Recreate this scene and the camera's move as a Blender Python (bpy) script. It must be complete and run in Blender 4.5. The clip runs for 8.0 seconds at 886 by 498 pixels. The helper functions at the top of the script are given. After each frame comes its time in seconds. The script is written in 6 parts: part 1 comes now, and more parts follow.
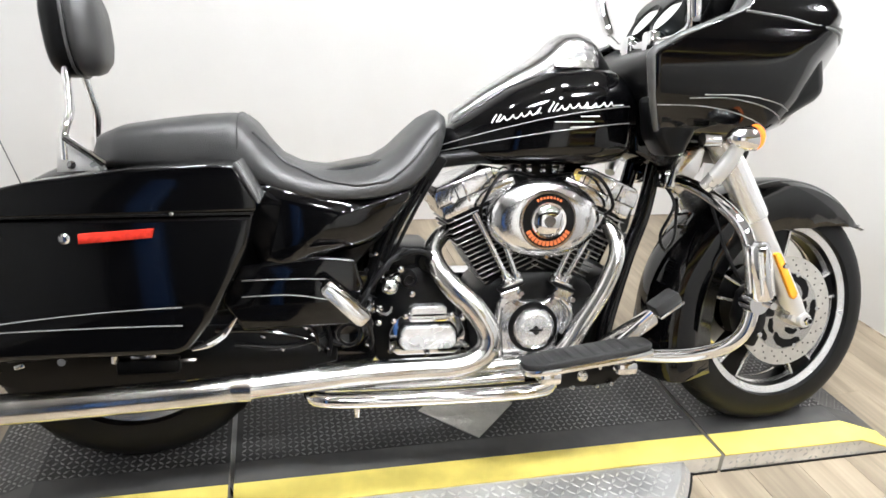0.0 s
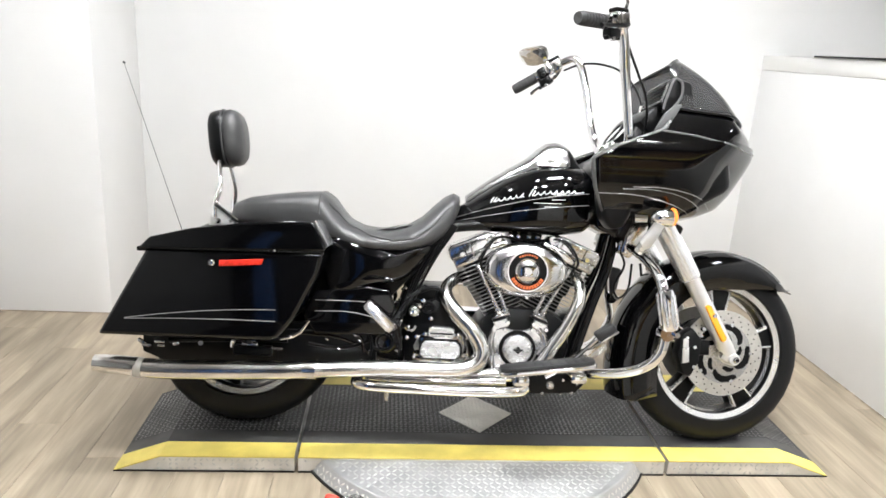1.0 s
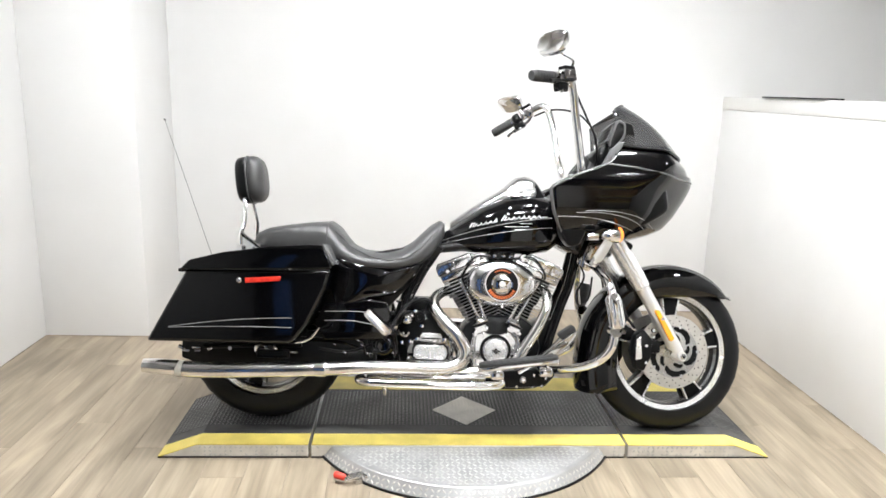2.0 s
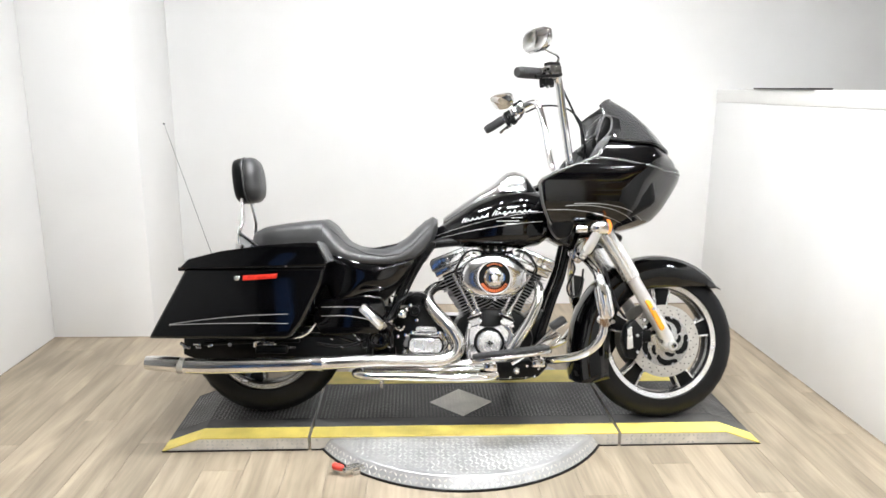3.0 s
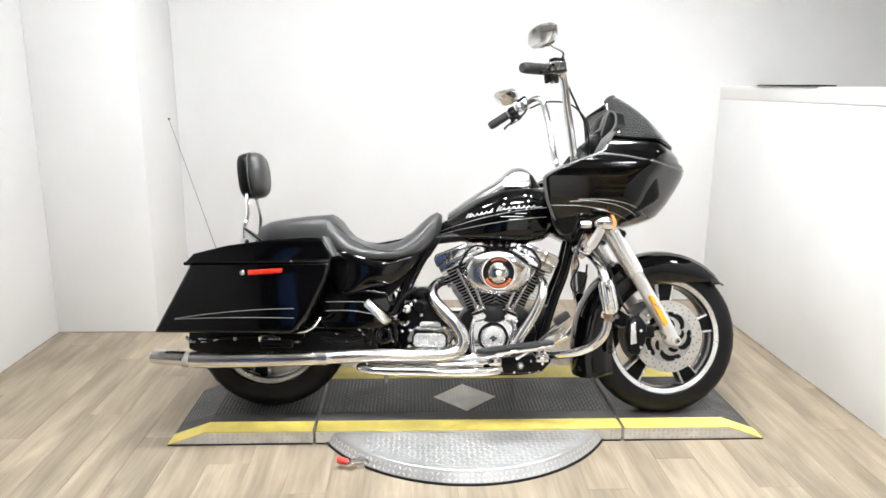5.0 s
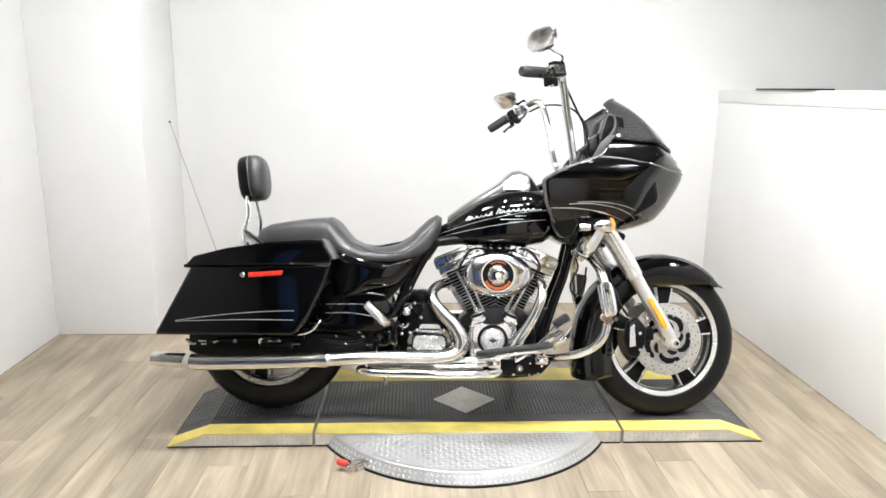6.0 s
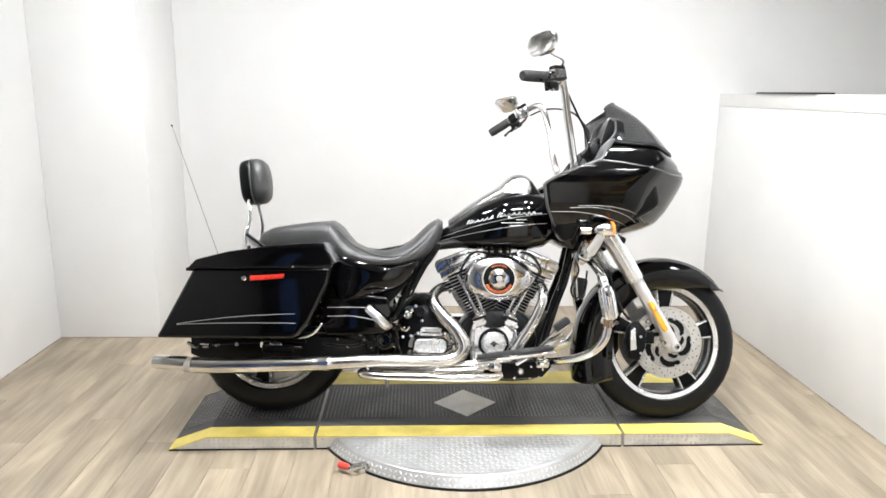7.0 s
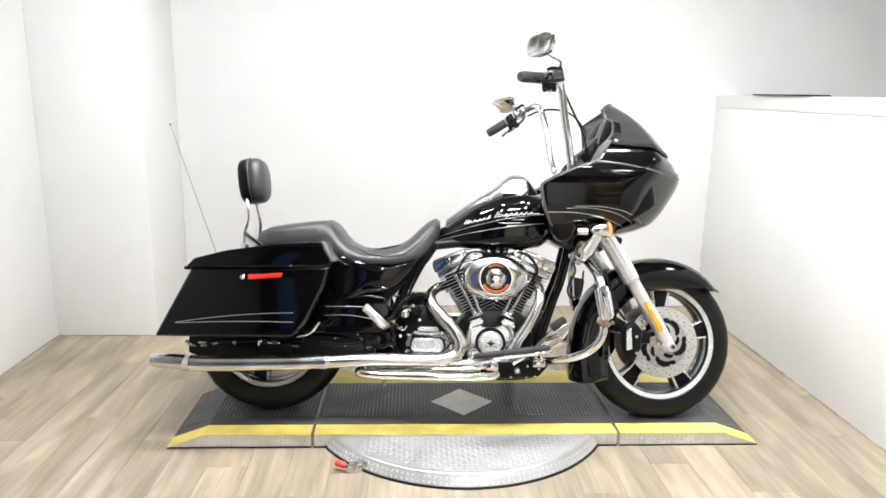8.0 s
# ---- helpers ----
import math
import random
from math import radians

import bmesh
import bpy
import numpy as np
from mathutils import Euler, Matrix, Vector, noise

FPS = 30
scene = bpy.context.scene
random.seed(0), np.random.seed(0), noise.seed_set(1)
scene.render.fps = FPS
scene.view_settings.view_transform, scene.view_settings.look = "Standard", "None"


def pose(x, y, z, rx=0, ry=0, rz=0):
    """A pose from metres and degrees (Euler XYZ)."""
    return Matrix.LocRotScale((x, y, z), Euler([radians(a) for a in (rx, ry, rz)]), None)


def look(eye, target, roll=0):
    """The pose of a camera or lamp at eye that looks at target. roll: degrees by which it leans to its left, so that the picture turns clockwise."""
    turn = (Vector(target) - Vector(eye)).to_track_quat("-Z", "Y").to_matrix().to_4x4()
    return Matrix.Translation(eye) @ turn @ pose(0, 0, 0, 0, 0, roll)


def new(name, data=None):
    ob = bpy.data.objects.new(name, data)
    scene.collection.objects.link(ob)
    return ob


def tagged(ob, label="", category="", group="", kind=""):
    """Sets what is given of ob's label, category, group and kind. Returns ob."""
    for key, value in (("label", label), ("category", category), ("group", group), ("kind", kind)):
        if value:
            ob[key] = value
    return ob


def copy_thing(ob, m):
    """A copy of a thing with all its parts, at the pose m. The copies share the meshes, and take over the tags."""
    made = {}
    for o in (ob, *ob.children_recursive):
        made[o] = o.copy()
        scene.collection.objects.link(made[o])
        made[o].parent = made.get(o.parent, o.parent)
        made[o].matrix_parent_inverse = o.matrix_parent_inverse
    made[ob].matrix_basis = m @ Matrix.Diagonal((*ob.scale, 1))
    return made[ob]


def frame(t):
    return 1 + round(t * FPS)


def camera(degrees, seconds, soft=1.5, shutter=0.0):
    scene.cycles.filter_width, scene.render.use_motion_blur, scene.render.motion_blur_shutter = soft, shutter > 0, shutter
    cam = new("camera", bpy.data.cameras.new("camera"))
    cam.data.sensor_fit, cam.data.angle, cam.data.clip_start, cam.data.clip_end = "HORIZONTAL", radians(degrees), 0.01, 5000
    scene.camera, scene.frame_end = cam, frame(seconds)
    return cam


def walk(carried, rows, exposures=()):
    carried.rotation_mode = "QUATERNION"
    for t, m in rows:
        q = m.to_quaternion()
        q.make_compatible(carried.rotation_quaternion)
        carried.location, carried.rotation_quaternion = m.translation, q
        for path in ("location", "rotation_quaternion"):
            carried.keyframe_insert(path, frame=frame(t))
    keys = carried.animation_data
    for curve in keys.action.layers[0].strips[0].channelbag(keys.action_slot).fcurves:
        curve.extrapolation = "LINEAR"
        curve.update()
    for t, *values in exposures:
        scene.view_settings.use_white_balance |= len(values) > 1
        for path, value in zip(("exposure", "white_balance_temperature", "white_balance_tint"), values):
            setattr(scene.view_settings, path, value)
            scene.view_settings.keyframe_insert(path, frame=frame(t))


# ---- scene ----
cam = camera(64.8, 8.0, soft=1.6)
PATH = [
    (0, (-0.525, -1.414, 1.194), (-0.057, 0.366, 0.412), 4.1),
    (0.5, (-0.459, -1.791, 1.301), (-0.112, 0.080, 0.683), 2.8),
    (1, (-0.385, -2.151, 1.339), (-0.215, -0.240, 0.775), 3.5),
    (1.2, (-0.361, -2.281, 1.356), (-0.176, -0.352, 0.859), 1.2),
    (2.3, (-0.263, -2.654, 1.382), (-0.174, -0.707, 0.933), 1.6),
    (2.5, (-0.236, -2.665, 1.386), (-0.142, -0.722, 0.923), 0.2),
    (3, (-0.24, -2.673, 1.375), (-0.151, -0.727, 0.924), 0.5),
    (3.5, (-0.258, -2.677, 1.371), (-0.176, -0.73, 0.92), 0.8),
    (4, (-0.259, -2.676, 1.378), (-0.165, -0.732, 0.919), 0.8),
    (4.5, (-0.255, -2.679, 1.373), (-0.168, -0.734, 0.913), 0.6),
    (6, (-0.257, -2.692, 1.366), (-0.168, -0.745, 0.918), 0.7),
    (6.5, (-0.249, -2.697, 1.368), (-0.16, -0.749, 0.925), 0.7),
    (7, (-0.256, -2.699, 1.37), (-0.171, -0.75, 0.93), 0.7),
    (7.5, (-0.266, -2.708, 1.365), (-0.176, -0.757, 0.936), 0.7),
    (8, (-0.259, -2.712, 1.375), (-0.165, -0.764, 0.933), 1.0),
]
walk(cam, [(t, look(eye, target, roll)) for t, eye, target, roll in PATH],
     exposures=[(0.0, 0.0), (3.0, 0.0), (4.2, -0.05), (6.0, -0.02), (7.2, 0.02), (8.0, 0.04)])


# ---- world and light ----
world = bpy.data.worlds.new("room_air")
scene.world = world
world.use_nodes = True
world.node_tree.nodes["Background"].inputs[0].default_value = (0.9, 0.95, 1.0, 1)
world.node_tree.nodes["Background"].inputs[1].default_value = 0.05
PANEL_GLOW = 300.0


# ---- materials ----
def mat(name, color, rough=0.5, metal=0.0, vary=0.0, scale=20.0, bump=0.0, bump_scale=None, coat=0.0,
        rough_vary=0.0, stretch=(1, 1, 1), random_tone=0.0, second=0.0, place=False):
    """A surface with grain at two scales, optional relief and a tone of its own for each object."""
    m = bpy.data.materials.new(name)
    m.use_nodes = True
    nt = m.node_tree
    b = nt.nodes["Principled BSDF"]
    b.inputs["Base Color"].default_value = (*color, 1)
    b.inputs["Roughness"].default_value = rough
    b.inputs["Metallic"].default_value = metal
    b.inputs["Coat Weight"].default_value = coat
    b.inputs["Coat Roughness"].default_value = 0.03
    tc = nt.nodes.new("ShaderNodeTexCoord")
    mp = nt.nodes.new("ShaderNodeMapping")
    mp.inputs["Scale"].default_value = stretch
    if place:
        here = nt.nodes.new("ShaderNodeNewGeometry")
        nt.links.new(here.outputs["Position"], mp.inputs["Vector"])
    else:
        nt.links.new(tc.outputs["Object"], mp.inputs["Vector"])

    def noise_node(s, detail=4):
        n = nt.nodes.new("ShaderNodeTexNoise")
        n.inputs["Scale"].default_value = s
        n.inputs["Detail"].default_value = detail
        nt.links.new(mp.outputs["Vector"], n.inputs["Vector"])
        return n

    def ranged(src, lo, hi):
        r = nt.nodes.new("ShaderNodeMapRange")
        r.inputs["From Min"].default_value, r.inputs["From Max"].default_value = 0.3, 0.7
        r.inputs["To Min"].default_value, r.inputs["To Max"].default_value = lo, hi
        nt.links.new(src, r.inputs["Value"])
        return r.outputs["Result"]

    def times(a, c):
        q = nt.nodes.new("ShaderNodeMath")
        q.operation = "MULTIPLY"
        nt.links.new(a, q.inputs[0])
        nt.links.new(c, q.inputs[1])
        return q.outputs[0]

    factor = None
    if vary:
        factor = ranged(noise_node(scale).outputs["Fac"], 1 - vary, 1 + vary)
        fine = ranged(noise_node(scale * 0.13, 2).outputs["Fac"], 1 - vary * (second or 0.7), 1 + vary * (second or 0.7))
        factor = times(factor, fine)
    if random_tone:
        oi = nt.nodes.new("ShaderNodeObjectInfo")
        r = nt.nodes.new("ShaderNodeMapRange")
        r.inputs["To Min"].default_value, r.inputs["To Max"].default_value = 1 - random_tone, 1 + random_tone
        nt.links.new(oi.outputs["Random"], r.inputs["Value"])
        factor = times(factor, r.outputs["Result"]) if factor else r.outputs["Result"]
    if factor:
        mx = nt.nodes.new("ShaderNodeVectorMath")
        mx.operation = "SCALE"
        mx.inputs[0].default_value = color
        nt.links.new(factor, mx.inputs["Scale"])
        nt.links.new(mx.outputs["Vector"], b.inputs["Base Color"])
    if rough_vary:
        nt.links.new(ranged(noise_node(scale * 0.6 + 3).outputs["Fac"], max(rough - rough_vary, 0.01), rough + rough_vary),
                     b.inputs["Roughness"])
    if bump:
        bp = nt.nodes.new("ShaderNodeBump")
        bp.inputs["Strength"].default_value = bump
        bp.inputs["Distance"].default_value = 0.002
        nt.links.new(noise_node(bump_scale or scale * 4).outputs["Fac"], bp.inputs["Height"])
        nt.links.new(bp.outputs["Normal"], b.inputs["Normal"])
    return m


def glow(name, color, strength):
    m = mat(name, color, 0.5)
    b = m.node_tree.nodes["Principled BSDF"]
    b.inputs["Emission Color"].default_value = (*color, 1)
    b.inputs["Emission Strength"].default_value = strength
    return m


WALL = mat("white_wall_paint", (0.775, 0.771, 0.766), 0.6, vary=0.02, scale=3, bump=0.05, bump_scale=120)
TRIM = mat("white_trim_paint", (0.8, 0.79, 0.77), 0.45, vary=0.02, scale=5)
GREY_UNSEEN = mat("grey_unseen_wall", (0.42, 0.42, 0.42), 0.6, vary=0.03, scale=3)
MID_UNSEEN = mat("mid_grey_unseen_wall", (0.22, 0.22, 0.218), 0.6, vary=0.06, scale=3)
BROWN_UNSEEN = mat("brown_unseen_wall", (0.17, 0.115, 0.062), 0.6, vary=0.3, scale=5, bump=0.05)
DARK_WALL = mat("charcoal_wall_paint", (0.016, 0.016, 0.0155), 0.7, vary=0.15, scale=4)
CEILING = mat("pale_ceiling_paint", (0.4, 0.396, 0.392), 0.8, vary=0.05, scale=8)


def plank_material(name, color):
    """Oak-look vinyl: long grain streaks, blotches and fine pores, shifted from plank to plank."""
    m = bpy.data.materials.new(name)
    m.use_nodes = True
    nt = m.node_tree
    b = nt.nodes["Principled BSDF"]
    add = nt.nodes.new

    def link(a, c):
        nt.links.new(a, c)

    def calc(op, a, c):
        q = add("ShaderNodeMath")
        q.operation = op
        for k, v in enumerate((a, c)):
            if isinstance(v, (int, float)):
                q.inputs[k].default_value = v
            else:
                link(v, q.inputs[k])
        return q.outputs[0]

    place, own = add("ShaderNodeNewGeometry"), add("ShaderNodeObjectInfo")
    shift = add("ShaderNodeCombineXYZ")
    for k, far in enumerate((7.0, 31.0, 13.0)):
        link(calc("MULTIPLY", own.outputs["Random"], far), shift.inputs[k])
    at = add("ShaderNodeVectorMath")
    at.operation = "ADD"
    link(place.outputs["Position"], at.inputs[0])
    link(shift.outputs[0], at.inputs[1])

    def streak(stretch, scale, detail, warp, lo, hi):
        mp = add("ShaderNodeMapping")
        mp.inputs["Scale"].default_value = stretch
        link(at.outputs[0], mp.inputs["Vector"])
        n = add("ShaderNodeTexNoise")
        n.inputs["Scale"].default_value, n.inputs["Detail"].default_value, n.inputs["Distortion"].default_value = scale, detail, warp
        link(mp.outputs["Vector"], n.inputs["Vector"])
        r = add("ShaderNodeMapRange")
        r.inputs["From Min"].default_value, r.inputs["From Max"].default_value = 0.32, 0.68
        r.inputs["To Min"].default_value, r.inputs["To Max"].default_value = lo, hi
        link(n.outputs["Fac"], r.inputs["Value"])
        return r.outputs["Result"], n.outputs["Fac"]

    broad, _ = streak((1, 0.16, 1), 11.0, 3, 0.6, 0.7, 1.24)
    fine, grain = streak((1, 0.05, 1), 75.0, 4, 0.2, 0.86, 1.1)
    blotch, _ = streak((1, 0.5, 1), 3.0, 2, 0.0, 0.9, 1.1)
    tone = calc("ADD", calc("MULTIPLY", own.outputs["Random"], 0.1), 0.95)
    total = calc("MULTIPLY", calc("MULTIPLY", broad, fine), calc("MULTIPLY", blotch, tone))
    tint = add("ShaderNodeVectorMath")
    tint.operation = "SCALE"
    tint.inputs[0].default_value = color
    link(total, tint.inputs["Scale"])
    link(tint.outputs["Vector"], b.inputs["Base Color"])
    gloss = add("ShaderNodeMapRange")
    gloss.inputs["To Min"].default_value, gloss.inputs["To Max"].default_value = 0.36, 0.56
    link(grain, gloss.inputs["Value"])
    link(gloss.outputs["Result"], b.inputs["Roughness"])
    bp = add("ShaderNodeBump")
    bp.inputs["Strength"].default_value, bp.inputs["Distance"].default_value = 0.08, 0.001
    link(grain, bp.inputs["Height"])
    link(bp.outputs["Normal"], b.inputs["Normal"])
    return m


PLANK = plank_material("oak_look_vinyl", (0.304, 0.249, 0.183))
GAP = mat("plank_joint", (0.2, 0.165, 0.125), 0.8, vary=0.1)
CHROME = mat("chrome", (0.88, 0.88, 0.89), 0.05, 1.0, rough_vary=0.02, scale=9, bump=0.03, bump_scale=60)
POLISH = mat("polished_engine_cover", (0.88, 0.88, 0.89), 0.15, 1.0, vary=0.08, rough_vary=0.06, scale=14, bump=0.26, bump_scale=75)
WORN_CHROME = mat("dulled_chrome", (0.74, 0.72, 0.69), 0.16, 1.0, vary=0.06, rough_vary=0.05, scale=12)
PAINT = mat("gloss_black_paint", (0.0015, 0.0015, 0.0018), 0.07, vary=0.1, rough_vary=0.02)
SATIN = mat("satin_black_metal", (0.0035, 0.0035, 0.0038), 0.3, vary=0.15, scale=30, bump=0.03)
PLASTIC = mat("black_plastic", (0.0045, 0.0045, 0.0048), 0.28, vary=0.15, scale=40, bump=0.05)
LEATHER = mat("black_vinyl_upholstery", (0.04, 0.04, 0.0405), 0.4, vary=0.14, scale=18, bump=0.25, bump_scale=420, rough_vary=0.06)
RUBBER = mat("tyre_rubber", (0.005, 0.005, 0.0056), 0.5, vary=0.2, scale=14, bump=0.1, bump_scale=90)
PAD = mat("dark_pad_rubber", (0.013, 0.013, 0.0135), 0.55, vary=0.25, scale=25, bump=0.08, bump_scale=120)
GRIP = mat("ribbed_rubber", (0.035, 0.035, 0.036), 0.6, vary=0.15, scale=30)
CONSOLE = mat("brushed_chrome", (0.6, 0.6, 0.61), 0.2, 1.0, vary=0.05, rough_vary=0.04, scale=12)
SILVER = mat("silver_lacquered_aluminium", (0.8, 0.79, 0.775), 0.3, 0.7, vary=0.04, scale=14, rough_vary=0.05)
WHEEL_SILVER = mat("dull_carrier_metal", (0.66, 0.655, 0.64), 0.27, 1.0, vary=0.06, scale=40)
MACHINED = mat("machined_aluminium", (0.93, 0.93, 0.93), 0.26, 0.8, vary=0.03, scale=25, rough_vary=0.02)
DISC = mat("ground_brake_steel", (0.56, 0.54, 0.5), 0.36, 0.6, vary=0.08, scale=50, rough_vary=0.08)
STEEL = mat("bare_tread_plate", (0.45, 0.45, 0.45), 0.45, 0.7, vary=0.14, scale=11, bump=0.05, rough_vary=0.1)
STEEL_SIDE = mat("scuffed_steel_edge", (0.68, 0.66, 0.62), 0.5, 0.5, vary=0.15, scale=13, rough_vary=0.1)
DECK = mat("worn_dark_tread_plate", (0.042, 0.041, 0.041), 0.45, 0.25, vary=0.4, scale=7, rough_vary=0.12, bump=0.05)
DECK_BAND = mat("worn_grey_deck_edge", (0.075, 0.074, 0.074), 0.5, 0.25, vary=0.25, scale=9, rough_vary=0.1)
TREAD = mat("worn_tread_tops", (0.24, 0.24, 0.24), 0.36, 0.6, vary=0.5, scale=6)
BRIGHT_TREAD = mat("rubbed_bright_tread", (0.53, 0.53, 0.52), 0.52, 0.5, vary=0.15, scale=9)
DULL_CHROME = mat("road_dulled_chrome", (0.84, 0.83, 0.81), 0.2, 1.0, vary=0.1, rough_vary=0.07, scale=11, bump=0.1, bump_scale=60)
YELLOW = mat("safety_yellow_paint", (0.7, 0.575, 0.14), 0.5, vary=0.14, scale=12, bump=0.04)
RUBBER.node_tree.nodes["Principled BSDF"].inputs["Specular IOR Level"].default_value = 0.24
LEATHER.node_tree.nodes["Principled BSDF"].inputs["Specular IOR Level"].default_value = 0.6
for dull in (SATIN, PLASTIC):
    dull.node_tree.nodes["Principled BSDF"].inputs["Specular IOR Level"].default_value = 0.2
# grey trim; also holds painted reflections on lid front, fairing rim and crease
GREY_TRIM_SHEEN = mat("grey_trim_sheen", (0.1, 0.1, 0.101), 0.25, vary=0.1, scale=30)
AMBER = mat("amber_lens", (1.0, 0.42, 0.03), 0.2, coat=0.6)
SIGNAL = glow("lit_amber_lens", (1.0, 0.24, 0.02), 0.9)
RED = mat("red_reflector", (0.62, 0.035, 0.02), 0.2, coat=0.6, vary=0.25, scale=90)
ORANGE = mat("orange_lettering_paint", (0.66, 0.16, 0.05), 0.4)
STRIPE = mat("silver_pinstripe", (0.28, 0.28, 0.28), 0.4, 0.3)
WHITE = mat("white_emblem", (0.85, 0.85, 0.85), 0.35)
SCREEN = mat("smoked_screen", (0.2, 0.2, 0.205), 0.05)
SCREEN.node_tree.nodes["Principled BSDF"].inputs["Transmission Weight"].default_value = 0.85
SCREEN_EDGE = mat("smoked_screen_edge", (0.06, 0.06, 0.062), 0.2)
MIRROR = mat("mirror_glass", (0.92, 0.92, 0.92), 0.01, 1.0)
BLUE = mat("blue_enamel", (0.06, 0.18, 0.5), 0.35, vary=0.06)
HANDLE_RED = mat("red_plastic_grip", (0.6, 0.05, 0.03), 0.4, vary=0.1)
FIN_EDGE = mat("bright_fin_edge", (0.4, 0.4, 0.4), 0.3, 1.0)
DIAL = mat("dial_face", (0.6, 0.6, 0.58), 0.4, vary=0.06)


# ---- mesh helpers ----
def part(name, bm, material, parent=None, label="", angle=35):
    """Links a bmesh as one mesh object under a thing or a part."""
    me = bpy.data.meshes.new(name)
    bm.normal_update()
    bm.to_mesh(me)
    bm.free()
    for one in (material if isinstance(material, (list, tuple)) else [material]):
        me.materials.append(one)
    me.shade_smooth()
    me.set_sharp_from_angle(angle=radians(angle))
    ob = new(name, me)
    ob.parent = parent
    return tagged(ob, label)


def share(name, me, parent, m):
    """Another object on a mesh that exists."""
    ob = new(name, me)
    ob.parent = parent
    ob.matrix_basis = m
    return ob


def thing(name, label, category, m=None, group=""):
    ob = new(name)
    ob.empty_display_size = 0.1
    if m is not None:
        ob.matrix_basis = m
    return tagged(ob, label, category, group)


def skin(rings, cap=True, closed=True, loop=False, bm=None):
    """Joins rings of equal count into one surface."""
    bm = bm or bmesh.new()
    vs = [[bm.verts.new(p) for p in r] for r in rings]
    n = len(vs[0])
    pairs = list(zip(vs, vs[1:])) + ([(vs[-1], vs[0])] if loop else [])
    for a, b in pairs:
        for i in range(n if closed else n - 1):
            j = (i + 1) % n
            bm.faces.new((a[i], a[j], b[j], b[i]))
    if cap and closed and not loop:
        bm.faces.new(vs[0][::-1])
        bm.faces.new(vs[-1])
    bmesh.ops.recalc_face_normals(bm, faces=bm.faces)
    return bm


def spline(pts, sub=6, loop=False):
    """Points along a smooth curve through pts."""
    p = [Vector(q) for q in pts]
    n = len(p)
    out = []
    for i in range(n if loop else n - 1):
        if loop:
            a, b, c, d = (p[(i + k) % n] for k in (-1, 0, 1, 2))
        else:
            b, c = p[i], p[i + 1]
            a = p[i - 1] if i else b * 2 - c
            d = p[i + 2] if i + 2 < n else c * 2 - b
        for k in range(sub):
            t = k / sub
            out.append(0.5 * ((2 * b) + (c - a) * t + (2 * a - 5 * b + 4 * c - d) * t * t + (3 * b - a - 3 * c + d) * t ** 3))
    if not loop:
        out.append(p[-1].copy())
    return out


def tube(pts, r, n=12, sub=6, flat=1.0, bm=None, loop=False):
    """A round bar along a smooth curve; r may be a list, one for each point."""
    path = spline(pts, sub, loop) if sub > 1 else [Vector(p) for p in pts]
    m = len(path)
    rs = [r] * m if not isinstance(r, (list, tuple)) else [float(v) for v in np.interp(np.linspace(0, len(r) - 1, m), range(len(r)), r)]
    side = None
    rings = []
    for i, p in enumerate(path):
        q0, q1 = (path[(i - 1) % m], path[(i + 1) % m]) if loop else (path[max(i - 1, 0)], path[min(i + 1, m - 1)])
        d = (q1 - q0).normalized()
        if side is None:
            side = d.orthogonal().normalized()
        side = (side - d * side.dot(d)).normalized()
        up = d.cross(side)
        rings.append([p + rs[i] * (side * math.cos(a) + up * math.sin(a) * flat) for a in
                      (2 * math.pi * k / n for k in range(n))])
    return skin(rings, cap=not loop, loop=loop, bm=bm)


def lathe(profile, at=(0, 0, 0), n=40, turn=None, loop=False, bm=None):
    """Turns (radius, along) round the y axis at a place; turn: a rotation matrix."""
    rings = []
    for r, a in profile:
        ring = [Vector((max(r, 1e-4) * math.cos(2 * math.pi * k / n), a, max(r, 1e-4) * math.sin(2 * math.pi * k / n))) for k in range(n)]
        rings.append([(turn @ v if turn else v) + Vector(at) for v in ring])
    return skin(rings, cap=not loop, loop=loop, bm=bm)


def slab(outline, y0, y1, bevel=0.003, seg=2, bm=None):
    """An outline in x and z, given thickness along y, with rounded edges."""
    own = bmesh.new()
    a = [own.verts.new((x, y0, z)) for x, z in outline]
    b = [own.verts.new((x, y1, z)) for x, z in outline]
    n = len(a)
    own.faces.new(a)
    own.faces.new(b[::-1])
    for i in range(n):
        own.faces.new((a[i], b[i], b[(i + 1) % n], a[(i + 1) % n]))
    bmesh.ops.recalc_face_normals(own, faces=own.faces)
    if bevel:
        bmesh.ops.bevel(own, geom=own.edges[:], offset=bevel, segments=seg, profile=0.5, affect="EDGES", clamp_overlap=True)
    return own


def rbox(at, size, bevel=0.004, turn=None, seg=2):
    bm = bmesh.new()
    bmesh.ops.create_cube(bm, size=1)
    bmesh.ops.scale(bm, vec=size, verts=bm.verts)
    if bevel:
        bmesh.ops.bevel(bm, geom=bm.edges[:], offset=bevel, segments=seg, profile=0.5, affect="EDGES", clamp_overlap=True)
    if turn is not None:
        bmesh.ops.transform(bm, matrix=turn, verts=bm.verts)
    bmesh.ops.translate(bm, vec=at, verts=bm.verts)
    return bm


def join(*bms):
    """Several bmeshes as one."""
    me = bpy.data.meshes.new("tmp")
    out = bmesh.new()
    for b in bms:
        b.to_mesh(me)
        b.free()
        out.from_mesh(me)
    bpy.data.meshes.remove(me)
    return out


